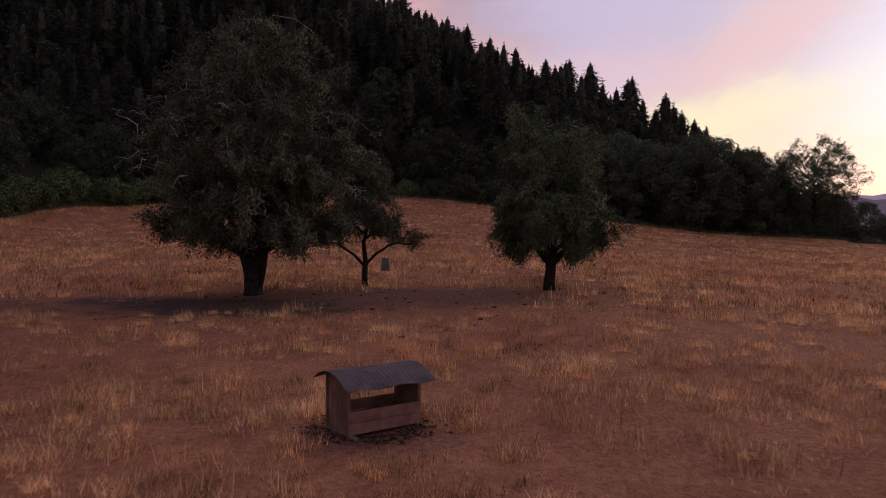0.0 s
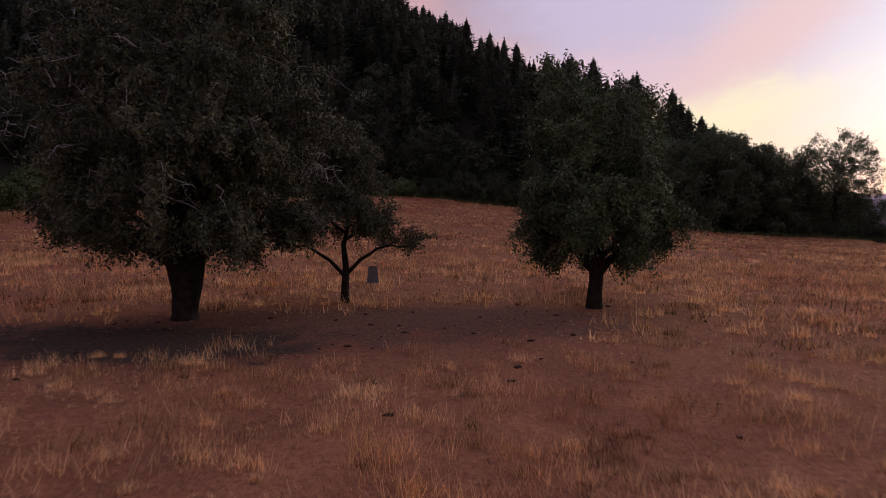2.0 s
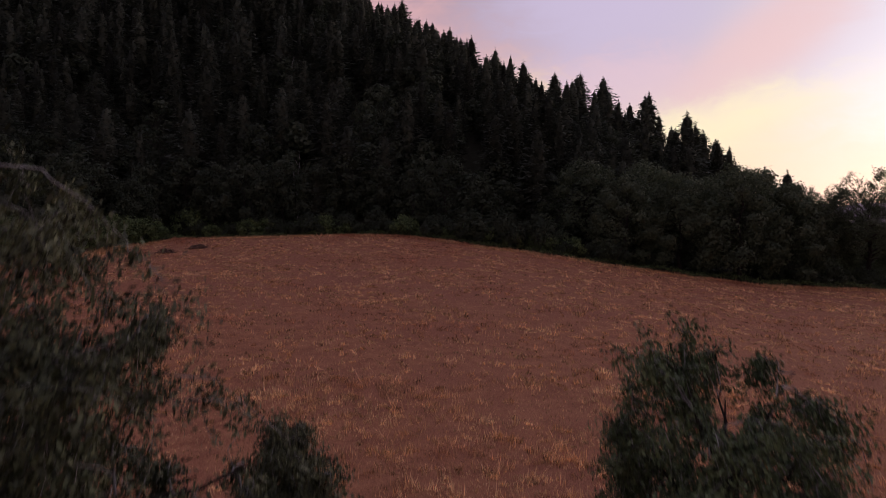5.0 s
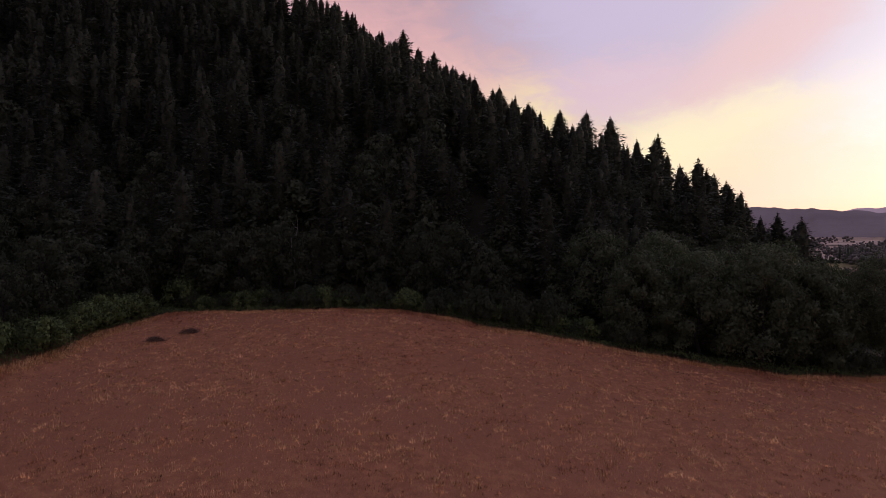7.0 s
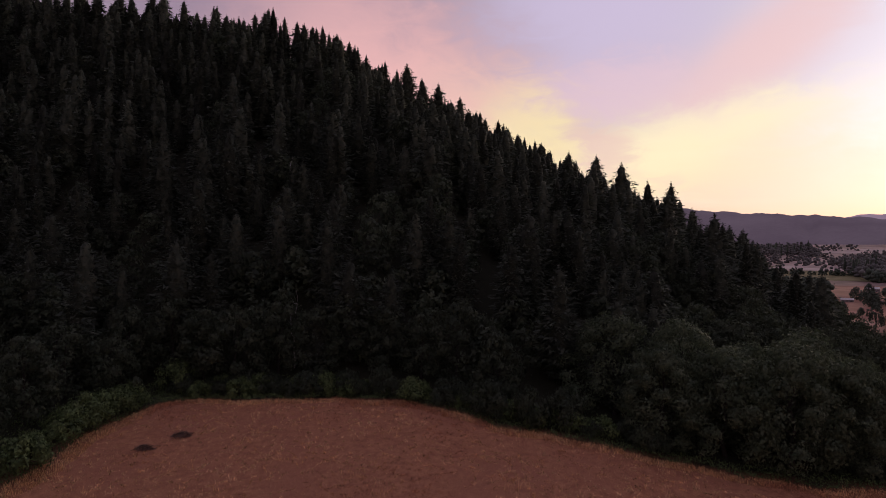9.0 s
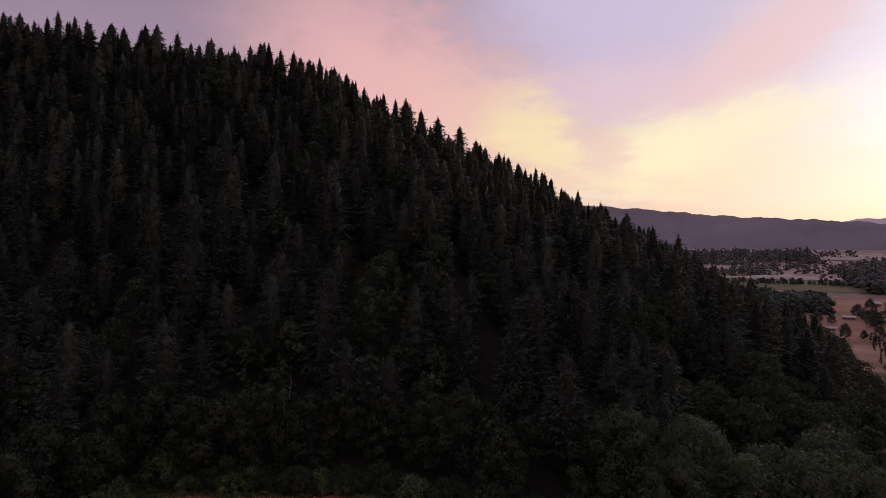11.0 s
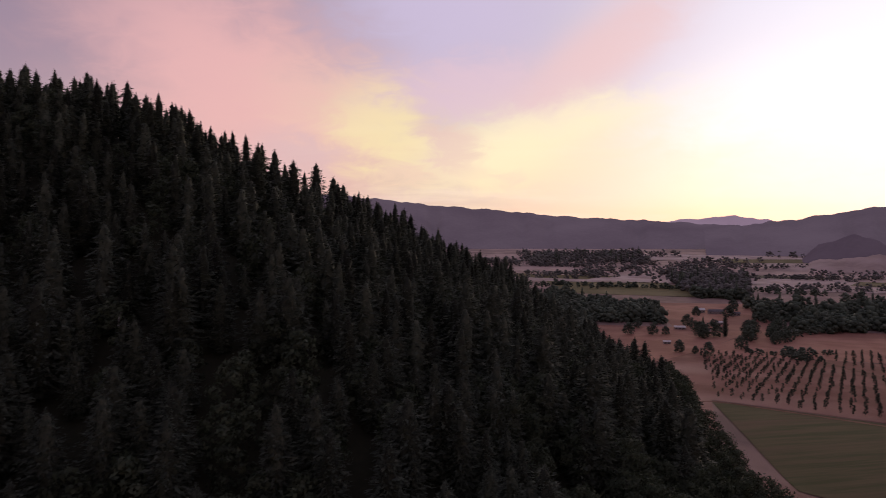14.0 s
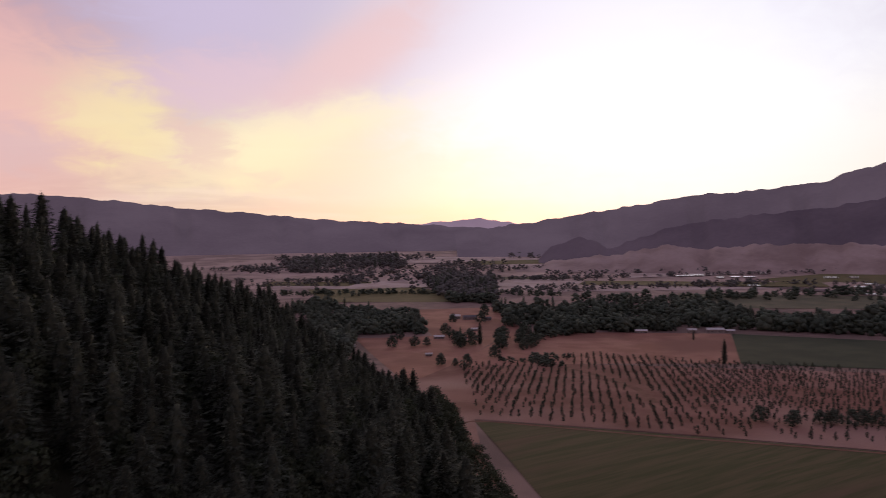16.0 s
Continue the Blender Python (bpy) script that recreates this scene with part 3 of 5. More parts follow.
def dome_tree(seed, height, radius, low, clumps, leaves, leaf, trunk_r, flat=0.8, aspect=0.6, lump=0.34):
    """Bark, branches and foliage of a full-crowned tree whose leaves lie on rounded, overlapping boughs."""
    rng = np.random.default_rng(seed)
    stem = bend(rng, (0, 0, -0.4), (0, 0, height * 0.8), 0, 6, 0.12)
    stem[0, :2] = 0
    bark = tube(stem, np.array([1.4, 1.0, 0.75, 0.5, 0.3, 0.1]) * trunk_r, 7)
    boughs, at, face = [], [], []
    for k in range(clumps):
        up = (k + rng.uniform(0.2, 0.8)) / clumps
        turn = 2 * np.pi * (k * 0.382 + rng.uniform(-0.08, 0.08))
        r = radius * np.sin(np.pi * (0.20 + 0.76 * up ** 0.8)) ** 0.6 * (1 + 0.16 * np.sin(turn * 2 + seed) + rng.normal(0, 0.07))
        size = radius * lump * rng.uniform(0.65, 1.25)
        c = np.array((np.cos(turn) * max(0.0, r - size * 0.8), np.sin(turn) * max(0.0, r - size * 0.8), low + size * flat * 0.7 + (height - low - size * flat * 1.6) * up))
        root = np.array([np.interp(c[2] * 0.7, stem[:, 2], stem[:, n]) for n in range(3)])
        boughs.append(tube(bend(rng, root, root + (c - root) * 0.8, 0.1, 3, 0.2), np.linspace(trunk_r * 0.2, 0.03, 3), 3))
        way = np.array((np.cos(turn) * 0.7, np.sin(turn) * 0.7, 0.55))
        n = rng.normal(0, 1, (leaves, 3)) + way * 0.9
        n /= np.linalg.norm(n, axis=1, keepdims=True)
        ragged = 1 + 0.26 * np.sin(n[:, :1] * 7 + k) * np.sin(n[:, 1:2] * 6 + n[:, 2:] * 5)
        at.append(c + n * size * ragged * rng.uniform(0.62, 1.12, (leaves, 1)) * (1, 1, flat))
        face.append(n + rng.normal(0, 0.30, (leaves, 3)))
    at, face = np.concatenate(at), np.concatenate(face)
    face /= np.linalg.norm(face, axis=1, keepdims=True)
    run = np.cross(face, rng.normal(0, 1, face.shape))
    run /= np.linalg.norm(run, axis=1, keepdims=True)
    side = np.cross(face, run)
    half = 0.5 * leaf * rng.uniform(0.6, 1.3, (len(at), 1))
    v = np.stack([at - run * half, at + run * half * 0.4 + side * half * aspect, at + run * half * 0.7 - side * half * aspect], 1).reshape(-1, 3)
    return bark, joined(boughs), (v, np.arange(len(v)).reshape(-1, 3))


def placed(arrays, x, y, z, turn, size, tall=1.0):
    v, f = arrays
    c, s = np.cos(turn) * size, np.sin(turn) * size
    return np.stack([v[:, 0] * c - v[:, 1] * s + x, v[:, 0] * s + v[:, 1] * c + y, v[:, 2] * size * tall + z], 1), f


# ---- the three pasture trees ----
tree("old_pear_tree", broadleaf(11, 17.2, 6.0, 3.0, 19, 12, 10, 38, 0.175, 0.46, 0.09, 0.6, 0.95, 8, 0.50, 0.20, depth=0.45, start=0.03, shoulder=0.55,
     arches=((178, 5.0, 1.9, 3.5), (6, 4.4, 2.0, 3.6), (245, 4.8, 2.0, 3.6), (310, 4.6, 2.0, 3.5), (5, 2.5, -0.2, 5.6, 0.80), (174, 2.9, -0.1, 5.2, 0.58), (262, 2.0, 0.1, 6.5, 0.5), (330, 3.4, 1.2, 10.5, 0.4), (215, 3.4, 1.2, 10.0, 0.4), (232, 4.4, 3.0, 6.0, 0.3), (283, 4.6, 3.4, 6.6, 0.3), (322, 4.6, 3.0, 6.0, 0.3), (255, 4.0, 5.0, 8.8, 0.25), (302, 4.2, 5.0, 9.0, 0.25), (345, 4.6, 4.0, 7.6, 0.25))), M_LEAF,
     "big old grey-green tree with drooping lichened twigs", "tree", "pasture trees", on_land(-10.6, 38.9),
     crust=spurs(3, 46, (-1.6, 0, 8.0), (4.6, 5.2, 5.2), 1.3) + spurs(4, 34, (1.0, 0, 6.0), (5.0, 5.4, 3.6), 1.0))
tree("young_tree", broadleaf(5, 9.7, 2.4, 2.9, 12, 9, 9, 42, 0.14, 0.20, 0.30, 0.6, 0.75, 8, 0.36, 0.30, shoulder=0.85, arches=((4, 3.0, 1.35, 2.8), (172, 3.0, 1.3, 2.75)), depth=0.45), M_LEAF,
     "small grey-green tree with two low arching limbs", "tree", "pasture trees", on_land(-5.0, 44.4))
tree("round_crowned_tree", broadleaf(8, 12.3, 3.5, 2.5, 20, 11, 9, 42, 0.165, 0.34, 0.10, 0.75, 0.9, 8, 0.84, 0.13, depth=0.40, start=0.03, shoulder=0.32, arches=((-34, 3.4, 1.7, 3.1), (118, 2.7, 1.7, 3.3), (215, 2.9, 1.7, 3.2), (20, 1.3, -0.1, 6.0, 0.6), (195, 1.0, -0.1, 5.0, 0.5), (280, 1.2, -0.1, 5.5, 0.45))), M_LEAF_FRESH,
     "full-crowned green tree in worn dry pasture", "tree", "pasture trees", on_land(6.6, 43.2), 40)

# ---- the feeder ----


def box_bm(size, at=(0, 0, 0), turn=(0, 0, 0), bevel=0.006):
    bm = bmesh.new()
    bmesh.ops.create_cube(bm, size=1.0)
    bmesh.ops.scale(bm, vec=size, verts=bm.verts)
    if bevel:
        bmesh.ops.bevel(bm, geom=bm.edges[:], offset=bevel, segments=1, affect="EDGES")
    bmesh.ops.transform(bm, matrix=pose(*at, *turn), verts=bm.verts)
    return bm


M_PLANK = material("reddish_plank", (0.27, 0.145, 0.11), (0.38, 0.22, 0.165), 0.85, 4, 60, 0.4, 0.15)


def feeder():
    """x along the front, y towards the back; the front's foot line is y = 0."""
    ob = thing("livestock_feeder", "weathered wooden livestock feeder under a curved tin roof", "feeder")
    w, d = 1.66, 0.86

    def arch(y):
        u = (y + 0.30) / (d + 0.62)
        return 0.84 + 0.46 * math.sin(math.pi * (0.10 + 0.70 * u)) - 0.06 * u
    bm = bmesh.new()
    rows = []
    ny, nx = 15, 56
    for lift in (0, 0.008):
        rows.append([[bm.verts.new((-0.18 + (w + 0.42) * i / nx, -0.30 + (d + 0.62) * j / ny,
                                    arch(-0.30 + (d + 0.62) * j / ny) + 0.0025 * math.sin(i * 2.2) + 0.02 * math.sin(i * 0.23 + j * 0.4) * (j in (0, ny)) + lift))
                      for i in range(nx + 1)] for j in range(ny + 1)])
    for layer in rows:
        for j in range(ny):
            for i in range(nx):
                bm.faces.new((layer[j][i], layer[j][i + 1], layer[j + 1][i + 1], layer[j + 1][i]))
    part("roof", bm, M_TIN, ob, "rusty corrugated tin roof")
    for x in (0.0, w):
        for y in (0.0, d):
            h = arch(y) - 0.03
            part("post", box_bm((0.075, 0.075, h), (x, y, h / 2)), M_BOARD, ob)
        for n in range(4):
            y = 0.14 + n * 0.195
            h = arch(y) - 0.06
            part("side_board", box_bm((0.025, 0.185, h), (x, y, h / 2), (0, 0, 0.4 * n - 0.5)), M_BOARD, ob)
        part("skid", box_bm((0.10, 1.35, 0.10), (x, 0.36, 0.03), (0, 0, 1.5)), M_BOARD, ob)
    for y in (-0.045, d + 0.045):
        for n in range(2):
            part("plank", box_bm((w + 0.05, 0.028, 0.225), (w / 2, y, 0.19 + 0.235 * n), (0, 0.3 * n, 0)), M_PLANK, ob, "reddish rough-sawn plank")
    part("trough_floor", box_bm((w - 0.06, d - 0.06, 0.025), (w / 2, d / 2, 0.20)), M_BOARD, ob)
    part("divider", box_bm((0.025, d - 0.10, 0.22), (w * 0.62, d / 2, 0.325)), M_BOARD, ob)
    part("top_rail", box_bm((w - 0.08, 0.05, 0.08), (w / 2, 0.0, arch(0) - 0.085)), M_BOARD, ob)
    part("top_rail", box_bm((w - 0.08, 0.05, 0.08), (w / 2, d, arch(d) - 0.085)), M_BOARD, ob)
    ob.matrix_basis = pose(-1.86, 13.6, float(land(-1.2, 14.0)) - 0.02, 0, 0, 36)


feeder()


def swing():
    ob = thing("rope_swing", "grey board swing hung on ropes from a tree limb", "swing")
    bm = bmesh.new()
    corners = [(-0.20, 0.78), (0.20, 0.78), (0.29, 0.0), (-0.29, 0.0)]
    front = [bm.verts.new((x, -0.02 - 0.12 * z, z)) for x, z in corners]
    back = [bm.verts.new((x, 0.02 - 0.12 * z, z)) for x, z in corners]
    bm.faces.new(front)
    bm.faces.new(back[::-1])
    for n in range(4):
        bm.faces.new((front[n], back[n], back[(n + 1) % 4], front[(n + 1) % 4]))
    part("back_board", bm, M_GREY, ob)
    part("seat", box_bm((0.60, 0.34, 0.04), (0, -0.16, 0.0)), M_GREY, ob)
    for x in (-0.22, 0.22):
        part("rope", mesh_np("rope", *tube([(x, -0.1, 0.75), (x * 0.9, -0.05, 1.5), (x * 0.8, 0, 2.3)], [0.012] * 3, 5), M_ROPE), None, ob)
    ob.matrix_basis = pose(-3.7, 44.6, float(land(-3.7, 44.6)) + 0.95, 0, 0, 8)


swing()

# ---- dry grass ----


def blades(rng, x, y, per, tall, wide, lean):
    """Tufts of thin leaning blades."""
    n = len(x)
    cx, cy = np.repeat(x, per), np.repeat(y, per)
    h = np.repeat(tall, per) * rng.uniform(0.45, 1.15, n * per)
    spread_r = np.repeat(tall, per) * 0.28
    cx = cx + rng.normal(0, 1, n * per) * spread_r
    cy = cy + rng.normal(0, 1, n * per) * spread_r
    turn = rng.uniform(0, 2 * np.pi, n * per)
    tip = lean * h * rng.uniform(0.2, 1.0, n * per)
    base = np.stack([cx, cy, land(cx, cy) - 0.03], 1)
    side = np.stack([-np.sin(turn), np.cos(turn), 0 * turn], 1) * (wide * rng.uniform(0.6, 1.4, n * per))[:, None]
    ahead = np.stack([np.cos(turn), np.sin(turn), 0 * turn], 1)
    end = base + ahead * tip[:, None]
    end[:, 2] += h
    v = np.stack([base - side, base + side, end], 1).reshape(-1, 3)
    return v, np.arange(n * per * 3).reshape(-1, 3)


def grass(name, seed, x0, x1, y0, y1, tussocks, per_tussock, mat_m2, per, wide, tall, label):
    """Tussocks of taller grass over a low thin mat; tussocks and mat_m2: tufts per square metre."""
    r = np.random.default_rng(seed)
    area = (x1 - x0) * (y1 - y0)
    n = int(area * tussocks)
    cx, cy, size = r.uniform(x0, x1, n), r.uniform(y0, y1, n), r.gamma(3.0, 0.33, n)
    keep = (waves(cx, cy, 5.0, 9) + r.normal(0, 0.5, n) > -0.35) & (bare_at(cx, cy) < r.uniform(0.1, 0.7, n)) & (np.abs(cx) < 12 + 0.68 * np.maximum(cy, 0))
    cx, cy, size = cx[keep], cy[keep], size[keep]
    n = len(cx)
    size = np.repeat(size, per_tussock)
    reach = 0.33 * size * (tall / 0.4)
    x = np.repeat(cx, per_tussock) + r.normal(0, 1, n * per_tussock) * reach
    y = np.repeat(cy, per_tussock) + r.normal(0, 1, n * per_tussock) * reach
    h = tall * np.clip(0.45 + 0.55 * size, 0.4, 1.7) * r.uniform(0.7, 1.2, len(x))
    tone = np.repeat(r.uniform(-0.40, 0.40, n), per_tussock)
    m = int(area * mat_m2)
    mx, my = r.uniform(x0, x1, m), r.uniform(y0, y1, m)
    keep = (0.62 * bare_at(mx, my) + 0.25 * shaded_muck_at(mx, my) < r.uniform(0, 1.0, m)) & (np.abs(mx) < 12 + 0.68 * np.maximum(my, 0))
    mx, my = mx[keep], my[keep]
    x, y = np.concatenate([x, mx]), np.concatenate([y, my])
    h = np.concatenate([h, tall * 0.32 * r.uniform(0.6, 1.3, len(mx)) * (1 - 0.72 * bare_at(mx, my))])
    tone = np.concatenate([tone, r.uniform(-0.4, 0.3, len(mx))])
    keep = wooded(x, y) < -0.5
    x, y, h, tone = x[keep], y[keep], h[keep], tone[keep]
    v, f = blades(r, x, y, per, h, wide, 1.0)
    me = mesh_np(name, v, f, M_STRAW)
    layer = me.attributes.new("tone", "FLOAT", "POINT")
    layer.data.foreach_set("value", np.repeat(tone, per * 3).astype(np.float32))
    tagged(new(name, me), label, "grass", kind="stuff")


grass("dry_grass", 1, -34, 34, 3, 34, 1.05, 13, 7.0, 11, 0.0060, 0.34, "tufted dry straw-coloured grass of the near pasture")
grass("dry_grass", 2, -62, 62, 34, 85, 0.60, 8, 4.4, 6, 0.022, 0.46, "tufted dry straw-coloured grass round the trees")
grass("dry_grass", 3, -90, 110, 85, 222, 0.50, 6, 2.6, 4, 0.044, 0.36, "dry straw-coloured grass of the upper pasture")


def clods():
    rng = np.random.default_rng(4)
    pieces = []
    for _ in range(620):
        x, y = rng.normal(-2, 12), rng.uniform(16, 50)
        if rng.uniform() > 0.03 + 1.2 * bare_at(x, y) * (y > 20):
            continue
        r = rng.uniform(0.015, 0.04) + 0.13 * rng.uniform() ** 4
        bm = bmesh.new()
        bmesh.ops.create_icosphere(bm, subdivisions=1, radius=r)
        v = np.array([p.co[:] for p in bm.verts]) * (1 + rng.normal(0, 0.22, (len(bm.verts), 1)))
        f = np.array([[q.index for q in p.verts] for p in bm.faces])
        bm.free()
        v[:, 2] *= 0.4
        pieces.append((v + (x, y, float(land(x, y)) + 0.02), f))
    tagged(new("dung_clods", mesh_np("dung_clods", *joined(pieces), M_DUNG)), "dark dried clods scattered on worn ground", "clods", kind="stuff")


clods()


def litter():
    """Dark trodden hay and dung round the feeder's foot."""
    r = np.random.default_rng(14)
    a = r.uniform(0, 6.28, 900)
    d = r.normal(0.80, 0.20, 900)
    x, y = -1.45 + np.cos(a) * d * 1.25, 14.25 + np.sin(a) * d
    v, f = leaf_set(r, np.stack([x, y, land(x, y) + 0.015], 1), 0.14, 0.0, 0.25)
    v[:, 2] = np.repeat(land(x, y), 4) + r.uniform(0.004, 0.06, len(v))
    tagged(new("trodden_hay", mesh_np("trodden_hay", v, f, M_DUNG)), "dark trodden hay litter round the feeder", "litter", kind="stuff")


litter()

# ---- the wooded hill ----
FIRS = [fir_arrays(20 + n, 38, (7.4, 8.4, 6.3, 7.9, 6.9)[n], 1800, 1.8, 10, 18, 3.9) for n in range(5)]
FAR_FIRS = [fir_arrays(40 + n, 38, (7.1, 8.2, 6.2, 7.6)[n], 700, 2.4) for n in range(4)]
rng = np.random.default_rng(77)


def plant(x0, x1, y0, y1, gap):
    """A jittered lattice of standing places inside the wood."""
    gx, gy = np.meshgrid(np.arange(x0, x1, gap), np.arange(y0, y1, gap))
    return gx.ravel() + rng.uniform(-0.48, 0.48, gx.size) * gap, gy.ravel() + rng.uniform(-0.48, 0.48, gx.size) * gap


fx, fy = plant(-420, 300, 120, 760, 11.2)
deep = wooded(fx, fy)
stands = (deep > 17) & ~((fx > 68) & (fy < 290)) & (np.abs(fx + 10) < 0.85 * fy + 20) & (land(fx, fy) > -16)
stands &= ~((fx < -66) & (fy < 222)) & (fy < 560 + 0.8 * np.clip(fx, 0, 300)) & ~((fx < 0) & (fy > 525 + 0.4 * np.clip(-fx - 50, 0, 120)))
fx, fy, deep = fx[stands], fy[stands], deep[stands]
leafy = rng.uniform(0, 1, len(fx)) < np.where(deep < 45, 0.34, 0.14) + 0.25 * (waves(fx, fy, 20, 6) > 0.45)
hx, hy = fx[leafy], fy[leafy]
fx, fy, deep = fx[~leafy], fy[~leafy], deep[~leafy]
# the tall firs that stand out along the crest and the foot of the wood: x, y, height
CREST = ((-25.6, 445, 41), (47.9, 426, 35.5), (55.4, 377.6, 34), (91.8, 339.6, 39), (140.1, 381.4, 39), (136.6, 323.6, 36), (143.9, 318.6, 40), (-7.7, 471.8, 39), (-61.7, 467, 34), (-82, 457, 31),
         (98.4, 309.2, 41), (28.5, 411.7, 35), (6.9, 537, 36), (30.7, 496, 37), (120.2, 583.8, 35), (-106.5, 449, 30), (8.8, 412.7, 34.5), (86, 325, 38), (105, 318, 37), (74, 352, 37), (113, 331, 36), (124, 345, 36), (66, 366, 36), (245, 612, 30), (238, 588, 28), (240, 560, 26), (229, 538, 28), (252, 640, 28), (250, 668, 28))
clear = np.ones(len(fx), bool)
for x, y, _ in CREST:
    clear &= np.hypot(fx - x, fy - y) > 7.5
fx, fy, deep = fx[clear], fy[clear], deep[clear]
order = np.argsort(deep + rng.uniform(0, 20, len(fx)) + 0.15 * np.abs(fx - 20))
fir_models = [(mesh_np("trunk", *trunk, M_BARK, True), mesh_np("crown", *crown, M_FIR)) for trunk, crown in FIRS]
for count, (x, y, tall) in enumerate(CREST):
    ob = thing("fir_tree", "tall dark green fir standing out from the wood", "tree", "firs on the hill")
    for key, me in zip(("trunk", "crown"), fir_models[(0, 3, 4, 2, 1)[count % 5]]):
        part(key, me, None, ob)
    ob.matrix_basis = pose(x, y, float(land(x, y)), 0, 0, 67 * count) @ Matrix.Diagonal((tall / 36, tall / 36, tall / 38, 1))
SINGLE = 271
for count, k in enumerate(order[:SINGLE]):
    x, y = fx[k], fy[k]
    ob = thing("fir_tree", "tall dark green fir on the wooded hillside", "tree", "firs on the hill")
    for key, me in zip(("trunk", "crown"), fir_models[count % 5]):
        part(key, me, None, ob)
    s = rng.uniform(0.52, 0.92)
    ob.matrix_basis = pose(x, y, float(land(x, y)), 0, 0, rng.uniform(0, 360)) @ Matrix.Diagonal((s, s, s * rng.uniform(0.85, 1.08), 1))
crowns, trunks = [], []
for k in order[SINGLE:]:
    x, y, z = fx[k], fy[k], float(land(fx[k], fy[k]))
    kind = rng.integers(0, 4)
    s, tall, turn = np.clip(0.76 + 0.08 * waves(x, y, 12, 8) + rng.normal(0, 0.11), 0.45, 0.95), rng.uniform(0.88, 1.06), rng.uniform(0, 6.28)
    crowns.append(placed(FAR_FIRS[kind][1], x, y, z, turn, s, tall))
    trunks.append(placed(FAR_FIRS[kind][0], x, y, z, turn, s, tall))
wood = thing("fir_forest", "dense dark fir forest covering the hill", "forest", kind="stuff")
tagged(part("crowns", toned(mesh_np("crowns", *joined(crowns), M_FIR), [len(v) for v, _ in crowns], 0.5), None, wood), kind="stuff")
tagged(part("trunks", mesh_np("trunks", *joined(trunks), M_BARK), None, wood), kind="stuff")

# ---- hardwoods and shrubs at the wood's edge ----
OAKS = [dome_tree(60 + n, 20 + n, 8.6 + 0.6 * n, 0.6, 26, 120, 0.95, 0.42, 0.8, 0.9) for n in range(4)]
OPEN_OAK = broadleaf(71, 24, 9.4, 5.0, 24, 13, 7, 16, 0.38, 0.50, 0.18, 0.1, 1.3, 6, 0.88, 0.16, depth=0.5, start=0.03, shoulder=0.55)
FAR_OAKS = [dome_tree(66 + n, 20, 7.4, 2.0, 13, 46, 1.5, 0.35, 0.85, 0.9, 0.40) for n in range(3)]
EDGE_OAKS = [dome_tree(160 + n, 22 + n, 10.0 + 0.8 * n, 0.3, 46, 270, 0.58, 0.45, 0.85, 0.9, 0.28) for n in range(3)]
SHRUBS = [dome_tree(80 + n, 4.8, 3.3, 0.0, 13, 130, 0.44, 0.10, 0.9, 0.8, 0.40) for n in range(3)]


def models(sets, leaf_mat):
    return [(mesh_np("trunk", *a, M_BARK, True), mesh_np("branchwork", *b, M_BARK), mesh_np("crown", *c, leaf_mat)) for a, b, c in sets]


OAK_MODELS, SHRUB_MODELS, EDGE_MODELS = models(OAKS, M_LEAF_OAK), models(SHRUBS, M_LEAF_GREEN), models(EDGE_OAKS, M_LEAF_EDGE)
DULL_SHRUBS = models(SHRUBS, M_LEAF_OAK)


def stand(name, model, label, category, group, x, y, s, tall=1.0, turn=None):
    ob = thing(name, label, category, group)
    for key, me in zip(("trunk", "branchwork", "crown"), model):
        part(key, me, None, ob)
    turn = rng.uniform(0, 360) if turn is None else turn
    ob.matrix_basis = pose(x, y, float(land(x, y)) - 0.1, 0, 0, turn) @ Matrix.Diagonal((s, s, s * tall, 1))
    return ob


pieces = [placed(FAR_OAKS[n % 3][2], x, y, float(land(x, y)), rng.uniform(0, 6.28), rng.uniform(0.7, 1.1)) for n, (x, y) in enumerate(zip(hx, hy))]
tagged(new("hardwoods_in_forest", toned(mesh_np("hardwoods_in_forest", *joined(pieces), M_LEAF_OAK), [len(v) for v, _ in pieces], 0.5)), "rounded hardwood crowns scattered through the fir forest", "forest", kind="stuff")

OAK_LABEL = "dull green rounded oak at the pasture edge"
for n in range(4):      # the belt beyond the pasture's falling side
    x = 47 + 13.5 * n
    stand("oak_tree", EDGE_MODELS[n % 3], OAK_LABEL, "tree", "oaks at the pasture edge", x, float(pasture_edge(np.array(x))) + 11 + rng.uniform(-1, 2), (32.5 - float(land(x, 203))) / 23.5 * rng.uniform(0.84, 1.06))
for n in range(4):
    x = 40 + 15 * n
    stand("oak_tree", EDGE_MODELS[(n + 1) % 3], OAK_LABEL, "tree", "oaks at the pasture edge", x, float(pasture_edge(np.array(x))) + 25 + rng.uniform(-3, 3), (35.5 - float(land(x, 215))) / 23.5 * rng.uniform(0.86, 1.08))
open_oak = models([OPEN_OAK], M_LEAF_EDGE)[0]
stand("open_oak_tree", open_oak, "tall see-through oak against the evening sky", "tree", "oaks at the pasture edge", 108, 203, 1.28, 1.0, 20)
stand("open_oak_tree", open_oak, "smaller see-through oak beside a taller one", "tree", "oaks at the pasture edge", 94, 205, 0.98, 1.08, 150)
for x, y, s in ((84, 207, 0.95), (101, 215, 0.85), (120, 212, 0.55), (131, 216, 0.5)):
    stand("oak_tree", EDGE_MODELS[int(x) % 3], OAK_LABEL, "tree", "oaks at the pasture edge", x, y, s)
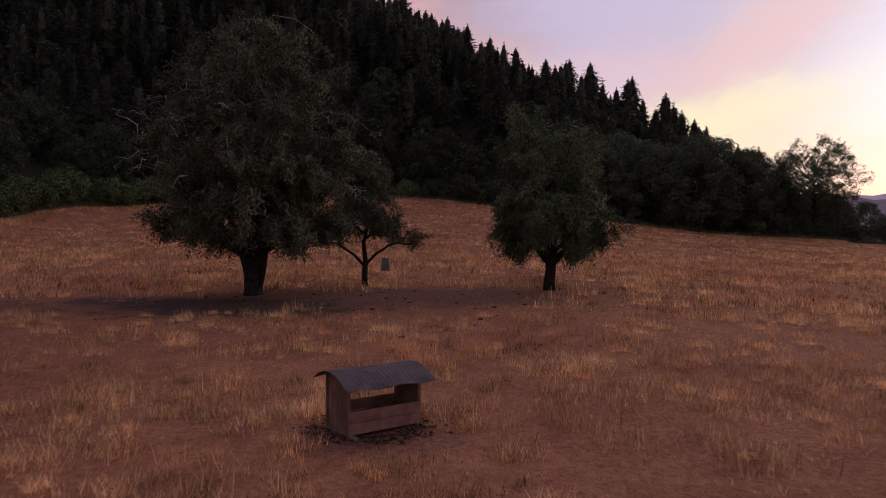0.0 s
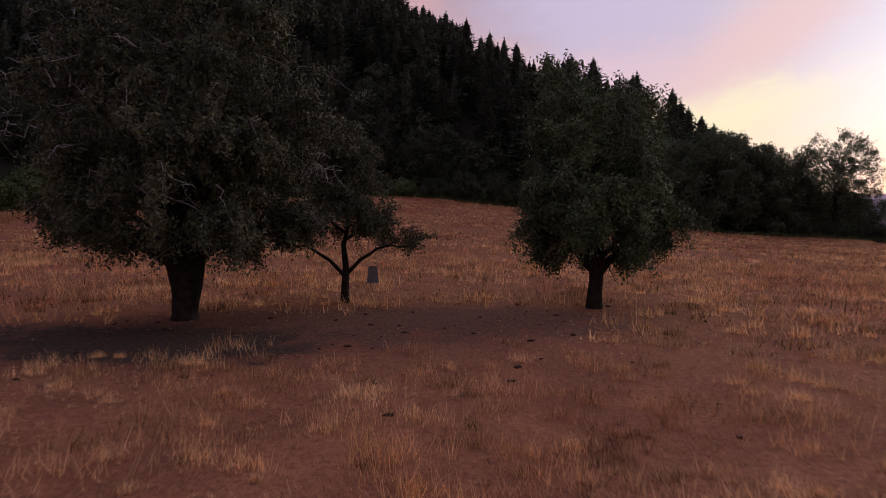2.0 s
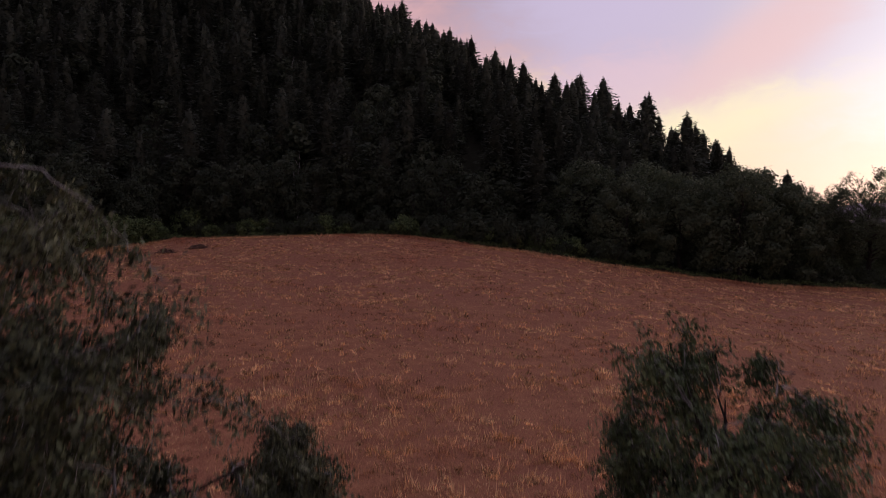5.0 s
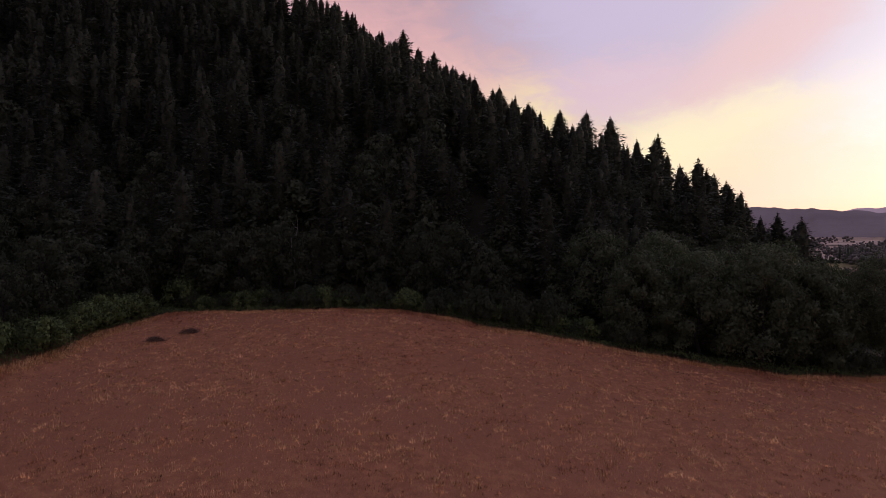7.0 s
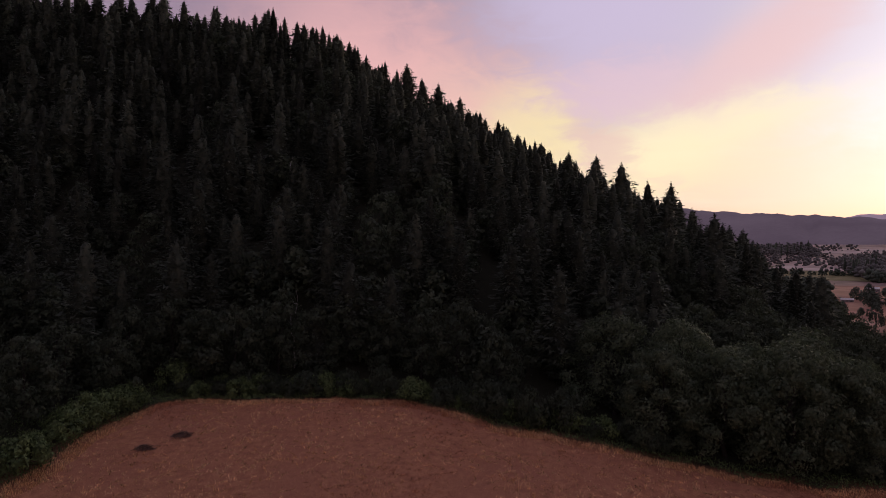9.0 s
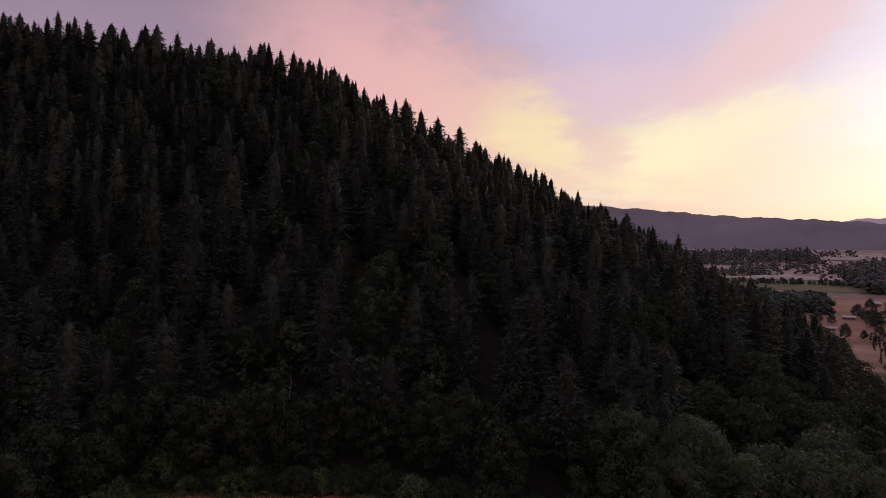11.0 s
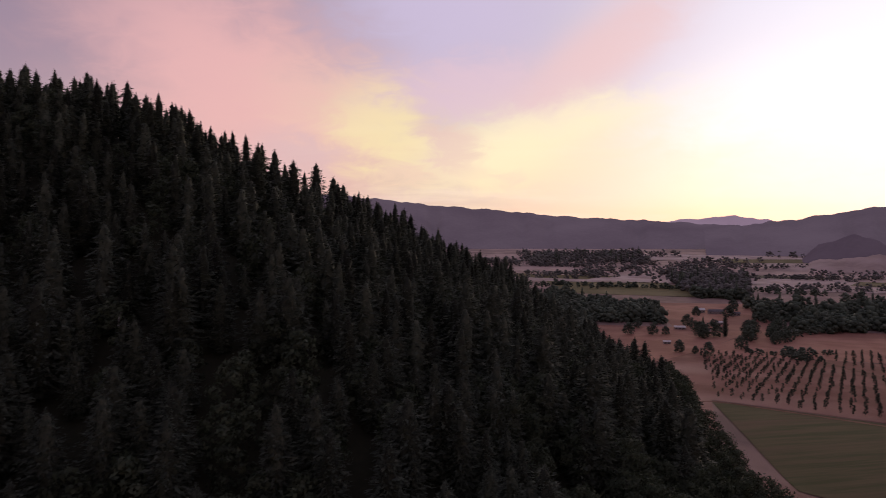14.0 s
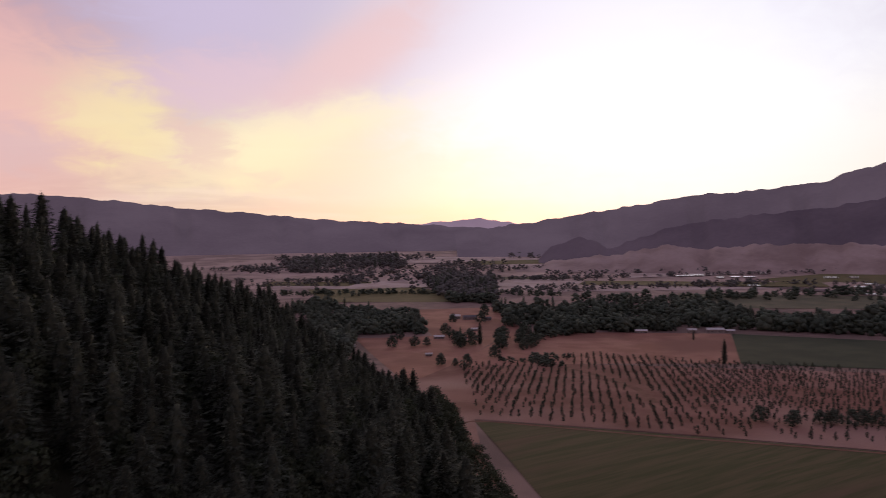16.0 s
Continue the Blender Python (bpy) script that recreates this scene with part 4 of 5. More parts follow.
for n in range(62):
    x, y = rng.uniform(46, 165), rng.uniform(206, 318)
    if wooded(x, y) > 4 and (x < 92 or y > 235):
        stand("oak_tree", OAK_MODELS[n % 4], OAK_LABEL, "tree", "oaks at the pasture edge", x, y, rng.uniform(0.80, 1.08) * (0.62 if 0.50 < x / (y - 5) < 0.66 else 1.0))
HARD_LABEL = "dark hardwood at the foot of the fir hill"
for n in range(17):
    x = -150 + 10 * n
    y = 233 + rng.uniform(0, 12) - 12 * float(step(x, -15, 15))
    stand("hardwood_tree", OAK_MODELS[n % 4], HARD_LABEL, "tree", "hardwoods at the hill foot", x, y, rng.uniform(0.70, 1.0), 1.1)
for n in range(34):
    y = 96 + 3.8 * n
    stand("hardwood_tree", OAK_MODELS[n % 4], HARD_LABEL, "tree", "hardwoods at the hill foot", float(pasture_side(np.array(y))) - 8 - rng.uniform(2, 34), y, rng.uniform(0.5, 0.9), 1.05)
for n in range(46):     # along the lower foot of the wood
    y = 270 + 12 * n
    x = float(wood_foot(y)) - rng.uniform(1, 11)
    stand("hardwood_tree", OAK_MODELS[n % 4], HARD_LABEL, "tree", "hardwoods at the hill foot", x, y, rng.uniform(0.80, 1.15))
for n in range(56):
    x = -76 + 2.3 * n + rng.uniform(-1.5, 1.5)
    y = float(pasture_edge(np.array(x))) + rng.uniform(3.5, 9)
    bright = n % 5 in (0, 3) and x < 34
    stand("shrub", (SHRUB_MODELS if bright else DULL_SHRUBS)[n % 3], "bright green shrub along the pasture edge" if bright else "dull green shrub along the pasture edge",
          "shrub", "shrubs at the pasture edge", x, y, rng.uniform(0.6, 1.25) * (1.35 if n % 4 == 0 else 1.0), rng.uniform(0.85, 1.3))
stand("shrub", DULL_SHRUBS[1], "dark leafy small tree standing out from the edge", "shrub", "shrubs at the pasture edge", 15.8, 207.0, 1.2, 1.7)
for n in range(24):
    y = 112 + 4.6 * n
    x = float(pasture_side(np.array(y))) - rng.uniform(2, 7)
    stand("shrub", SHRUB_MODELS[n % 3], "bright green shrub along the pasture edge", "shrub", "shrubs at the pasture edge", x, y, rng.uniform(0.8, 1.7))


for n in range(15):
    x = 86 + 4.6 * n
    stand("shrub", DULL_SHRUBS[n % 3], "dull green shrub along the pasture edge", "shrub", "shrubs at the pasture edge", x, float(pasture_edge(np.array(x))) + rng.uniform(3, 8), rng.uniform(0.7, 1.2), rng.uniform(0.8, 1.2))


def brambles():
    """A leafy tangle between the shrubs, hugging uneven hummocks."""
    r = np.random.default_rng(5)
    x, y = r.uniform(-110, 130, 260000), r.uniform(100, 240, 260000)
    d = wooded(x, y)
    keep = (d > 0.0) & (d < np.where(x < -66, 15, np.where(y < 212, 7, 16)))
    x, y = x[keep], y[keep]
    top = 1.0 + 0.7 * waves(x, y, 2.6, 2) + 0.5 * waves(x, y, 0.9, 7)
    at = np.stack([x, y, land(x, y) + np.clip(top, 0.1, 3) * r.uniform(0.55, 1.0, len(x))], 1)
    v, f = leaf_set(r, at, 0.42, 0.1, 0.6, np.tile((0.0, -0.4, 1.0), (len(at), 1)))
    tagged(new("brambles", mesh_np("brambles", v, f, M_LEAF_GREEN)), "low green bramble thicket along the pasture edge", "brambles", kind="stuff")
    x, y = r.uniform(-95, 110, 130000), r.uniform(110, 225, 130000)
    d = wooded(x, y)
    keep = (d > -3.2) & (d < 0.8)
    x, y = x[keep], y[keep]
    v, f = blades(r, x, y, 6, r.uniform(0.4, 1.0, len(x)), 0.04, 0.5)
    tagged(new("tall_grass", mesh_np("tall_grass", v, f, M_STRAW)), "tall pale dry grass fringe along the wood", "grass", kind="stuff")


brambles()


def dead_tree(x, y, tall, label):
    r = np.random.default_rng(int(abs(x) * 10))
    ob = thing("dead_tree", label, "tree", "dead trees on the hill")
    stem = bend(r, (0, 0, -0.5), (0.6, 0, tall), 0, 9, 0.25)
    part("trunk", mesh_np("trunk", *tube(stem, np.linspace(0.26, 0.03, 9), 7), M_LICHEN, True), None, ob)
    for n in range(9):
        z = tall * (0.4 + 0.06 * n)
        c = np.array([np.interp(z, stem[:, 2], stem[:, k]) for k in range(3)])
        a = r.uniform(0, 6.28)
        end = c + np.array((math.cos(a) * 2.2, math.sin(a) * 2.2, 2.0)) * r.uniform(0.5, 1.1)
        part("branch", mesh_np("branch", *tube(bend(r, c, end, -0.1, 5, 0.3), np.linspace(0.08, 0.015, 5), 5), M_LICHEN), None, ob)
    ob.matrix_basis = pose(x, y, float(land(x, y)))


dead_tree(-46.0, 241.0, 22, "bare pale dead tree among dark firs")
dead_tree(-98.0, 250.0, 20, "bare pale dead tree among dark firs")
dead_tree(-60.0, 300.0, 24, "bare pale dead tree among dark firs")


def brush_pile(x, y, r0):
    r = np.random.default_rng(int(r0 * 100))
    ob = thing("brush_pile", "low dark heap of cut brush on dry pasture", "brush pile", "brush piles")
    pieces = []
    for n in range(90):
        a, d = r.uniform(0, 6.28), r0 * math.sqrt(r.uniform())
        c = np.array((math.cos(a) * d, math.sin(a) * d * 0.6, r.uniform(0.05, 1.15) * (1 - (d / r0) ** 2) + 0.05))
        w = r.normal(0, 1, 3) * (0.6, 0.6, 0.2)
        pieces.append(tube([c - w, c + w * 0.1 + (0, 0, 0.05), c + w], [0.05, 0.04, 0.015], 4))
    tagged(part("stick_heap", mesh_np("stick_heap", *joined(pieces), M_BOARD), None, ob), kind="stuff")
    leaves = leaf_set(r, np.stack([r.normal(0, r0 * 0.4, 500), r.normal(0, r0 * 0.25, 500), r.uniform(0.05, 0.95, 500)], 1), 0.3)
    tagged(part("dead_leaf_heap", mesh_np("dead_leaf_heap", *leaves, M_DUNG), None, ob), kind="stuff")
    ob.matrix_basis = pose(x, y, float(land(x, y)))


brush_pile(-61.6, 199.0, 2.4)
brush_pile(-67.0, 192.4, 2.0)

# ---- the valley ----
M_PASTURE = material("green_pasture", (0.060, 0.062, 0.022), (0.102, 0.082, 0.040), 0.95, 0.12, 0.9, 0.2, 0.0, 0.1, "World", third=(0.115, 0.075, 0.045))
M_HAY = material("yellow_hayfield", (0.12, 0.105, 0.045), (0.16, 0.13, 0.06), 0.95, 0.02, 0.5, 0.1, 0.0, 0.1, "World")
M_RED = material("red_dry_field", (0.185, 0.084, 0.060), (0.265, 0.130, 0.098), 0.95, 0.02, 0.5, 0.2, 0.0, 0.1, "World", third=(0.34, 0.20, 0.16))
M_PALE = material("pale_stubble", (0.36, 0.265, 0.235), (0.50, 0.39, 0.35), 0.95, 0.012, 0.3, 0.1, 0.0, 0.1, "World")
M_LANE = material("dirt_lane", (0.150, 0.070, 0.048), (0.205, 0.100, 0.070), 0.95, 0.1, 2, 0.2, 0.0, 0.1, "World")
M_FALLOW = material("orange_fallow", (0.27, 0.125, 0.085), (0.36, 0.18, 0.13), 0.95, 0.02, 0.5, 0.2, 0.0, 0.1, "World", third=(0.22, 0.10, 0.075))
M_DULL = material("dull_green_field", (0.105, 0.10, 0.062), (0.15, 0.135, 0.085), 0.95, 0.02, 0.5, 0.1, 0.0, 0.1, "World")
M_GREENER = material("irrigated_green", (0.040, 0.048, 0.027), (0.056, 0.062, 0.035), 0.95, 0.02, 0.5, 0.1, 0.0, 0.1, "World")


def patch(name, corners, mat, label, lift=0.25, cells=24):
    """A four-cornered field laid over the land."""
    a, b, c, d = [np.array(p, float) for p in corners]
    u, v = [q[..., None] for q in np.meshgrid(np.linspace(0, 1, cells + 1), np.linspace(0, 1, cells + 1))]
    p = (a * (1 - u) + b * u) * (1 - v) + (d * (1 - u) + c * u) * v
    z = land(p[..., 0], p[..., 1]) + lift
    verts = np.concatenate([p, z[..., None]], -1).reshape(-1, 3)
    i = (np.arange(cells)[:, None] * (cells + 1) + np.arange(cells)).ravel()
    tris = np.concatenate([np.stack([i, i + 1, i + cells + 2], 1), np.stack([i, i + cells + 2, i + cells + 1], 1)])
    return tagged(new(name, mesh_np(name, verts, tris, mat, True)), label, "field", kind="structure")


tilt = M_PASTURE.node_tree.nodes.new("ShaderNodeMapping")     # mowing lines along the field
tilt.inputs["Rotation"].default_value, tilt.inputs["Scale"].default_value = (0, 0, radians(41)), (0.12, 1.6, 1.0)
for link in [k for k in M_PASTURE.node_tree.links if k.to_socket.name == "Vector" and k.from_node.type == "NEW_GEOMETRY"]:
    M_PASTURE.node_tree.links.new(tilt.outputs[0], link.to_socket)
M_PASTURE.node_tree.links.new(M_PASTURE.node_tree.nodes.new("ShaderNodeNewGeometry").outputs["Position"], tilt.inputs[0])
patch("field_1", [(215, 345), (480, 60), (600, 129), (287, 524)], M_PASTURE, "mown green and brown pasture beside the lane", 0.3)
patch("field_2", [(700, 586), (980, 270), (1180, 300), (906, 746)], M_GREENER, "dark green irrigated field", 0.6)
patch("field_3", [(600, 1610), (905, 1390), (1010, 2010), (760, 2180)], M_HAY, "yellow-green hayfield in the valley", 0.8)
patch("field_4", [(1147, 1751), (1329, 1589), (1490, 1769), (1307, 1981)], M_DULL, "dull green field in the valley", 0.8)
patch("field_5", [(287, 528), (600, 133), (800, 440), (425, 800)], M_RED, "dry reddish orchard ground", 0.35)
patch("field_6", [(418, 766), (702, 584), (906, 748), (660, 960)], M_FALLOW, "dry orange-brown fallow field", 0.5)
patch("field_7", [(322, 690), (425, 768), (640, 950), (430, 1050)], M_FALLOW, "dry orange-brown ground round the farmyards", 0.55)
patch("field_8", [(531, 985), (650, 900), (860, 1290), (690, 1360)], M_FALLOW, "dry orange-brown ground behind the barn", 0.6)
patch("field_10", [(196, 372), (290, 527), (430, 802), (290, 720)], M_RED, "dry reddish verge between wood and orchard", 0.31)
patch("field_9", [(1146, 1042), (1399, 767), (1631, 879), (1368, 1226)], M_DULL, "dull green field beyond the tree belt", 0.7)


def lane(name, points, wide, label, lift):
    """A track of even width along a bent line."""
    p = np.array(points, float)
    u = np.linspace(0, len(p) - 1, 60)
    line = np.stack([np.interp(u, np.arange(len(p)), p[:, k]) for k in range(2)], 1)
    for _ in range(12):
        line[1:-1] = (line[:-2] + line[1:-1] * 2 + line[2:]) / 4
    d = np.gradient(line, axis=0)
    d /= np.linalg.norm(d, axis=1, keepdims=True)
    edge = np.stack([-d[:, 1], d[:, 0]], 1) * (wide / 2 * (1 + 0.12 * np.sin(u * 9)))[:, None]
    sides = np.stack([line - edge, line + edge], 1).reshape(-1, 2)
    v = np.concatenate([sides, (land(sides[:, 0], sides[:, 1]) + lift)[:, None]], 1)
    i = np.arange(59) * 2
    tagged(new(name, mesh_np(name, v, np.concatenate([np.stack([i, i + 2, i + 1], 1), np.stack([i + 1, i + 2, i + 3], 1)]), M_LANE, True)), label, "road", kind="structure")


lane("road_1", [(160, 290), (190, 345), (211, 386), (228, 430), (249, 477), (271, 518), (281, 536), (288, 556)], 3.8, "reddish dirt lane along the foot of the wood", 0.44)
lane("road_2", [(271, 518), (287, 523), (326, 466), (370, 406), (416, 353), (456, 304), (600, 126)], 3.6, "reddish dirt track between pasture and orchard", 0.46)
lane("road_3", [(540, 715), (512, 664), (506, 606), (482, 539), (446, 488)], 8.0, "reddish dirt track through the orchard", 0.42)
r = np.random.default_rng(9)
for n in range(34):
    turn, d = radians(r.uniform(18, 74)), r.uniform(1900, 3500)
    x, y = math.sin(turn) * d, math.cos(turn) * d
    a, w, t = radians(-35 + r.normal(0, 12)), r.uniform(120, 420), r.uniform(40, 110)
    ax, ay = np.array((math.cos(a), math.sin(a))) * w, np.array((-math.sin(a), math.cos(a))) * t
    p = np.array((x, y))
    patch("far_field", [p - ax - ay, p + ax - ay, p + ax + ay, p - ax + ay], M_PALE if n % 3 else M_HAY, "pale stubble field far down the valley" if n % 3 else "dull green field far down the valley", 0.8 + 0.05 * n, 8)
# a sheet of water far off
M_WATER = bpy.data.materials.new("still_water")
M_WATER.use_nodes = True
wet = M_WATER.node_tree.nodes["Principled BSDF"]
wet.inputs["Base Color"].default_value, wet.inputs["Roughness"].default_value = (0.02, 0.03, 0.035, 1), 0.05
patch("water", [(1649, 1279), (1622, 950), (1682, 962), (1690, 1285)], M_WATER, "narrow pond reflecting the evening sky", 1.6, 4)

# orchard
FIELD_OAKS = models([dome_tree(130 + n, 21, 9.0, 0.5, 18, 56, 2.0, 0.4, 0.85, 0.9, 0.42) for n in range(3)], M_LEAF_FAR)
ORCHARD = [dome_tree(90 + n, 6.6, 1.25, 0.3, 7, 17, 1.05, 0.10, 1.3, 0.8, 0.5)[::2] for n in range(3)]
orchard_meshes = [(mesh_np("trunk", *t, M_BARK, True), mesh_np("crown", *c, M_FIR)) for t, c in ORCHARD]
spots = []
along, across = np.array((0.735, -0.68)), np.array((0.68, 0.735))


def inside(p, corners):
    """Whether a place lies in a many-cornered plot."""
    q = np.array(corners, float)
    nxt = np.roll(q, -1, 0)
    cross = (q[:, 1] > p[1]) != (nxt[:, 1] > p[1])
    at = q[:, 0] + (p[1] - q[:, 1]) / np.where(nxt[:, 1] == q[:, 1], 1e-6, nxt[:, 1] - q[:, 1]) * (nxt[:, 0] - q[:, 0])
    return np.sum(cross & (p[0] < at)) % 2 == 1


PLOT = ((298, 533), (374, 418), (462, 322), (600, 160), (771, 464), (736, 545), (693, 586), (655, 635), (625, 695), (582, 748), (560, 735), (530, 690), (480, 728), (422, 754))
TRACK = np.array(((535, 705), (512, 664), (506, 606), (482, 539), (446, 488)), float)
for j in range(-22, 42):
    for i in range(-20, 70):
        p = np.array((300.0, 545.0)) + along * i * 7.8 + across * j * 11.0 + r.normal(0, 0.6, 2)
        if not inside(p, PLOT) or r.uniform() < 0.10 or np.min(np.hypot(*(TRACK[:, None] + (np.roll(TRACK, -1, 0) - TRACK)[:, None] * np.linspace(0, 1, 12)[None, :, None] * (np.arange(5) < 4)[:, None, None] - p).reshape(-1, 2).T)) < 9:
            continue
        if p[0] * 0.8 + p[1] < 830 and r.uniform() < 0.25:
            continue
        spots.append(p)
rest = []
for n, p in enumerate(sorted(spots, key=lambda q: q[0] * 0.6 + q[1])):
    s = r.uniform(0.6, 1.08)
    z = float(land(*p)) + 0.3
    if n < 300:
        ob = thing("orchard_tree", "small dark orchard tree in a planted row", "tree", "orchard rows")
        for key, me in zip(("trunk", "crown"), orchard_meshes[n % 3]):
            part(key, me, None, ob)
        ob.matrix_basis = pose(p[0], p[1], z, 0, 0, r.uniform(0, 360)) @ Matrix.Diagonal((s, s, s, 1))
    else:
        rest.append(placed(ORCHARD[n % 3][1], p[0], p[1], z, r.uniform(0, 6.28), s))
tagged(new("orchard_rows", mesh_np("orchard_rows", *joined(rest), M_FIR)), "rows of small dark orchard trees", "orchard", kind="stuff")

# single trees among the fields
for x, y, s in ((410, 771, 0.72), (429, 745, 0.75), (423, 760, 0.45), (434, 937, 0.85), (464, 928, 0.75), (483, 927, 0.6), (495, 782, 0.8), (517, 900, 1.0), (530, 888, 1.15), (512, 884, 1.0), (560, 860, 0.9), (575, 880, 1.1), (600, 905, 1.0), (590, 850, 0.9),
                (548, 838, 1.0), (566, 815, 0.8), (585, 822, 0.8), (610, 845, 0.9), (460, 401, 0.62), (469, 381, 0.60), (490, 374, 0.55), (498, 368, 0.6), (507, 360, 0.62), (516, 356, 0.6), (524, 350, 0.55), (640, 905, 1.0), (620, 890, 0.9), (660, 930, 1.0), (545, 955, 0.7), (480, 1000, 0.8),
                (779, 905, 0.7), (560, 1000, 0.9), (700, 1010, 1.0), (690, 1090, 1.0), (760, 1180, 1.1), (800, 1160, 1.0), (650, 1120, 0.8), (720, 935, 0.9)):
    stand("field_tree", FIELD_OAKS[int(x) % 3], "round dark tree standing in the valley fields", "tree", "valley trees", x, y, s)
for x, y, s in ((683, 595, 0.80), (812, 740, 0.42), (1040, 700, 0.8), (1075, 660, 0.9), (1010, 790, 0.75), (525, 905, 0.7), (548, 890, 0.9), (928, 880, 0.8), (1110, 560, 0.8)):
    ob = thing("cypress_tree", "narrow dark conifer in the valley", "tree", "valley conifers")
    for key, me in zip(("trunk", "crown"), fir_models[2]):
        part(key, me, None, ob)
    ob.matrix_basis = pose(x, y, float(land(x, y)), 0, 0, x) @ Matrix.Diagonal((s * 0.7, s * 0.7, s, 1))

# woods and hedges on the valley floor
ICO = np.array([(a, b * 1.618, 0) for a in (-1, 1) for b in (-1, 1)] + [(0, a, b * 1.618) for a in (-1, 1) for b in (-1, 1)] + [(b * 1.618, 0, a) for a in (-1, 1) for b in (-1, 1)], float) / 1.902
ICO_TRIS = np.array([t for t in itertools.combinations(range(12), 3) if all(np.linalg.norm(ICO[p] - ICO[q]) < 1.1 for p, q in itertools.combinations(t, 2))])
ICO_TRIS = np.array([t if np.dot(np.cross(ICO[t[1]] - ICO[t[0]], ICO[t[2]] - ICO[t[0]]), ICO[t[0]]) > 0 else t[::-1] for t in ICO_TRIS])


def lumpy_tree(seed, height, radius, lumps, leaves, leaf):
    """Crown of a tree far off: uneven overlapping clumps of foliage with loose sprays on them."""
    q = np.random.default_rng(seed)
    out = []
    for k in range(lumps):
        up, turn = (k + q.uniform(0.2, 0.8)) / lumps, 2.4 * k + q.uniform(-0.3, 0.3)
        size = radius * q.uniform(0.34, 0.56)
        reach = (radius - size * 0.7) * np.sin(np.pi * (0.25 + 0.72 * up)) ** 0.7
        c = np.array((np.cos(turn) * reach, np.sin(turn) * reach, size * 0.5 + (height - size * 1.4) * up))
        spin = np.array(pose(0, 0, 0, *q.uniform(0, 360, 3)).to_3x3())
        out.append((c + (ICO @ spin.T) * size * q.uniform(0.75, 1.2, (12, 1)) * (1, 1, 0.85), ICO_TRIS))
        n = q.normal(0, 1, (leaves, 3)) + (0, 0, 0.4)
        n /= np.linalg.norm(n, axis=1, keepdims=True)
        at = c + n * size * q.uniform(0.85, 1.15, (leaves, 1))
        out.append(leaf_set(q, at, leaf, 0.2, 0.7, n))
    return joined(out)


CLUMPS = [lumpy_tree(100 + n, 17, 7.4, 8, 3, 2.2) for n in range(4)]


FAR_CLUMPS = [lumpy_tree(110 + n, 17, 7.6, 4, 1, 3.0) for n in range(4)]


def belt(x0, y0, x1, y1, wide, count, size=1.0):
    out = []
    for _ in range(count):
        t, o = r.uniform(), r.normal(0, wide / 2.4)
        d = np.array((x1 - x0, y1 - y0)) / math.hypot(x1 - x0, y1 - y0)
        x, y = x0 + (x1 - x0) * t - d[1] * o, y0 + (y1 - y0) * t + d[0] * o
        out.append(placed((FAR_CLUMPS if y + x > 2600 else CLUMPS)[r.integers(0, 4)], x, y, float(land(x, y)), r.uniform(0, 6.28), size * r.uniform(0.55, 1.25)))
    return out


VALLEY_FIRS = [fir_arrays(50 + n, 27, 5.2, 90, 4.0, 6, 6) for n in range(2)]


def copse(corners, gap, size, open_by=2.0):
    """Trees filling a four-cornered piece of the valley, with clearings."""
    a, b, c, d = [np.array(p, float) for p in corners]
    out = []
    for _ in range(int(np.linalg.norm(b - a + c - d) * np.linalg.norm(d - a + c - b) / 4 / gap ** 2)):
        u, v = r.uniform(0, 1, 2)
        x, y = (a * (1 - u) + b * u) * (1 - v) + (d * (1 - u) + c * u) * v
        if waves(x, y, 34, 11) > open_by:
            continue
        if r.uniform() < 0.10:
            out.append(placed(VALLEY_FIRS[r.integers(0, 2)][1], x, y, float(land(x, y)), r.uniform(0, 6.28), size * r.uniform(0.7, 1.15)))
            continue
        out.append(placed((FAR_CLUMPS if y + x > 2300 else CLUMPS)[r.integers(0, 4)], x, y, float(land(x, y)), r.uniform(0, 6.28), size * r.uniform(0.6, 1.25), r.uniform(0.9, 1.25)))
    return out


belts = copse([(660, 900), (860, 815), (930, 850), (760, 1010)], 12, 1.1, 0.75) + copse([(905, 850), (1030, 640), (1130, 690), (1010, 930)], 13, 1.25, 0.9) + copse([(1030, 640), (1230, 240), (1370, 320), (1130, 690)], 15, 1.3)
belts += copse([(700, 1030), (1130, 860), (1190, 1010), (820, 1230)], 18, 1.3, 0.5) + copse([(835, 1420), (906, 1344), (1292, 1872), (1120, 2080)], 15, 1.35, 0.9) + copse([(1180, 690), (1360, 330), (1500, 400), (1330, 740)], 19, 1.4, 0.6)
belts += copse([(450, 1090), (540, 1030), (640, 1230), (520, 1330)], 12, 1.1, 0.9) + copse([(315, 850), (345, 900), (460, 1100), (400, 1150)], 11, 1.15) + belt(545, 745, 500, 690, 22, 26, 0.42) + belt(480, 752, 545, 728, 18, 18, 0.45) + belt(600, 860, 720, 905, 24, 18, 0.8) + copse([(420, 1130), (560, 1250), (600, 1560), (500, 1560)], 18, 1.1, 0.7)
belts += copse([(846, 2450), (1290, 2420), (1560, 3050), (1000, 3150)], 25, 1.4, 0.75)
belts += belt(860, 2060, 960, 2120, 30, 20, 1.2) + belt(1010, 2030, 1080, 2080, 30, 14, 1.2)
belts += belt(1050, 1250, 1850, 830, 60, 110, 1.2) + belt(1100, 1560, 1700, 1230, 50, 100, 1.1) + belt(980, 1650, 1600, 2500, 160, 200, 1.3)
belts += belt(690, 2080, 1050, 2200, 40, 50, 1.2) + belt(1080, 2280, 2500, 1700, 50, 130, 1.1) + belt(700, 2600, 1600, 2900, 160, 140, 1.5)
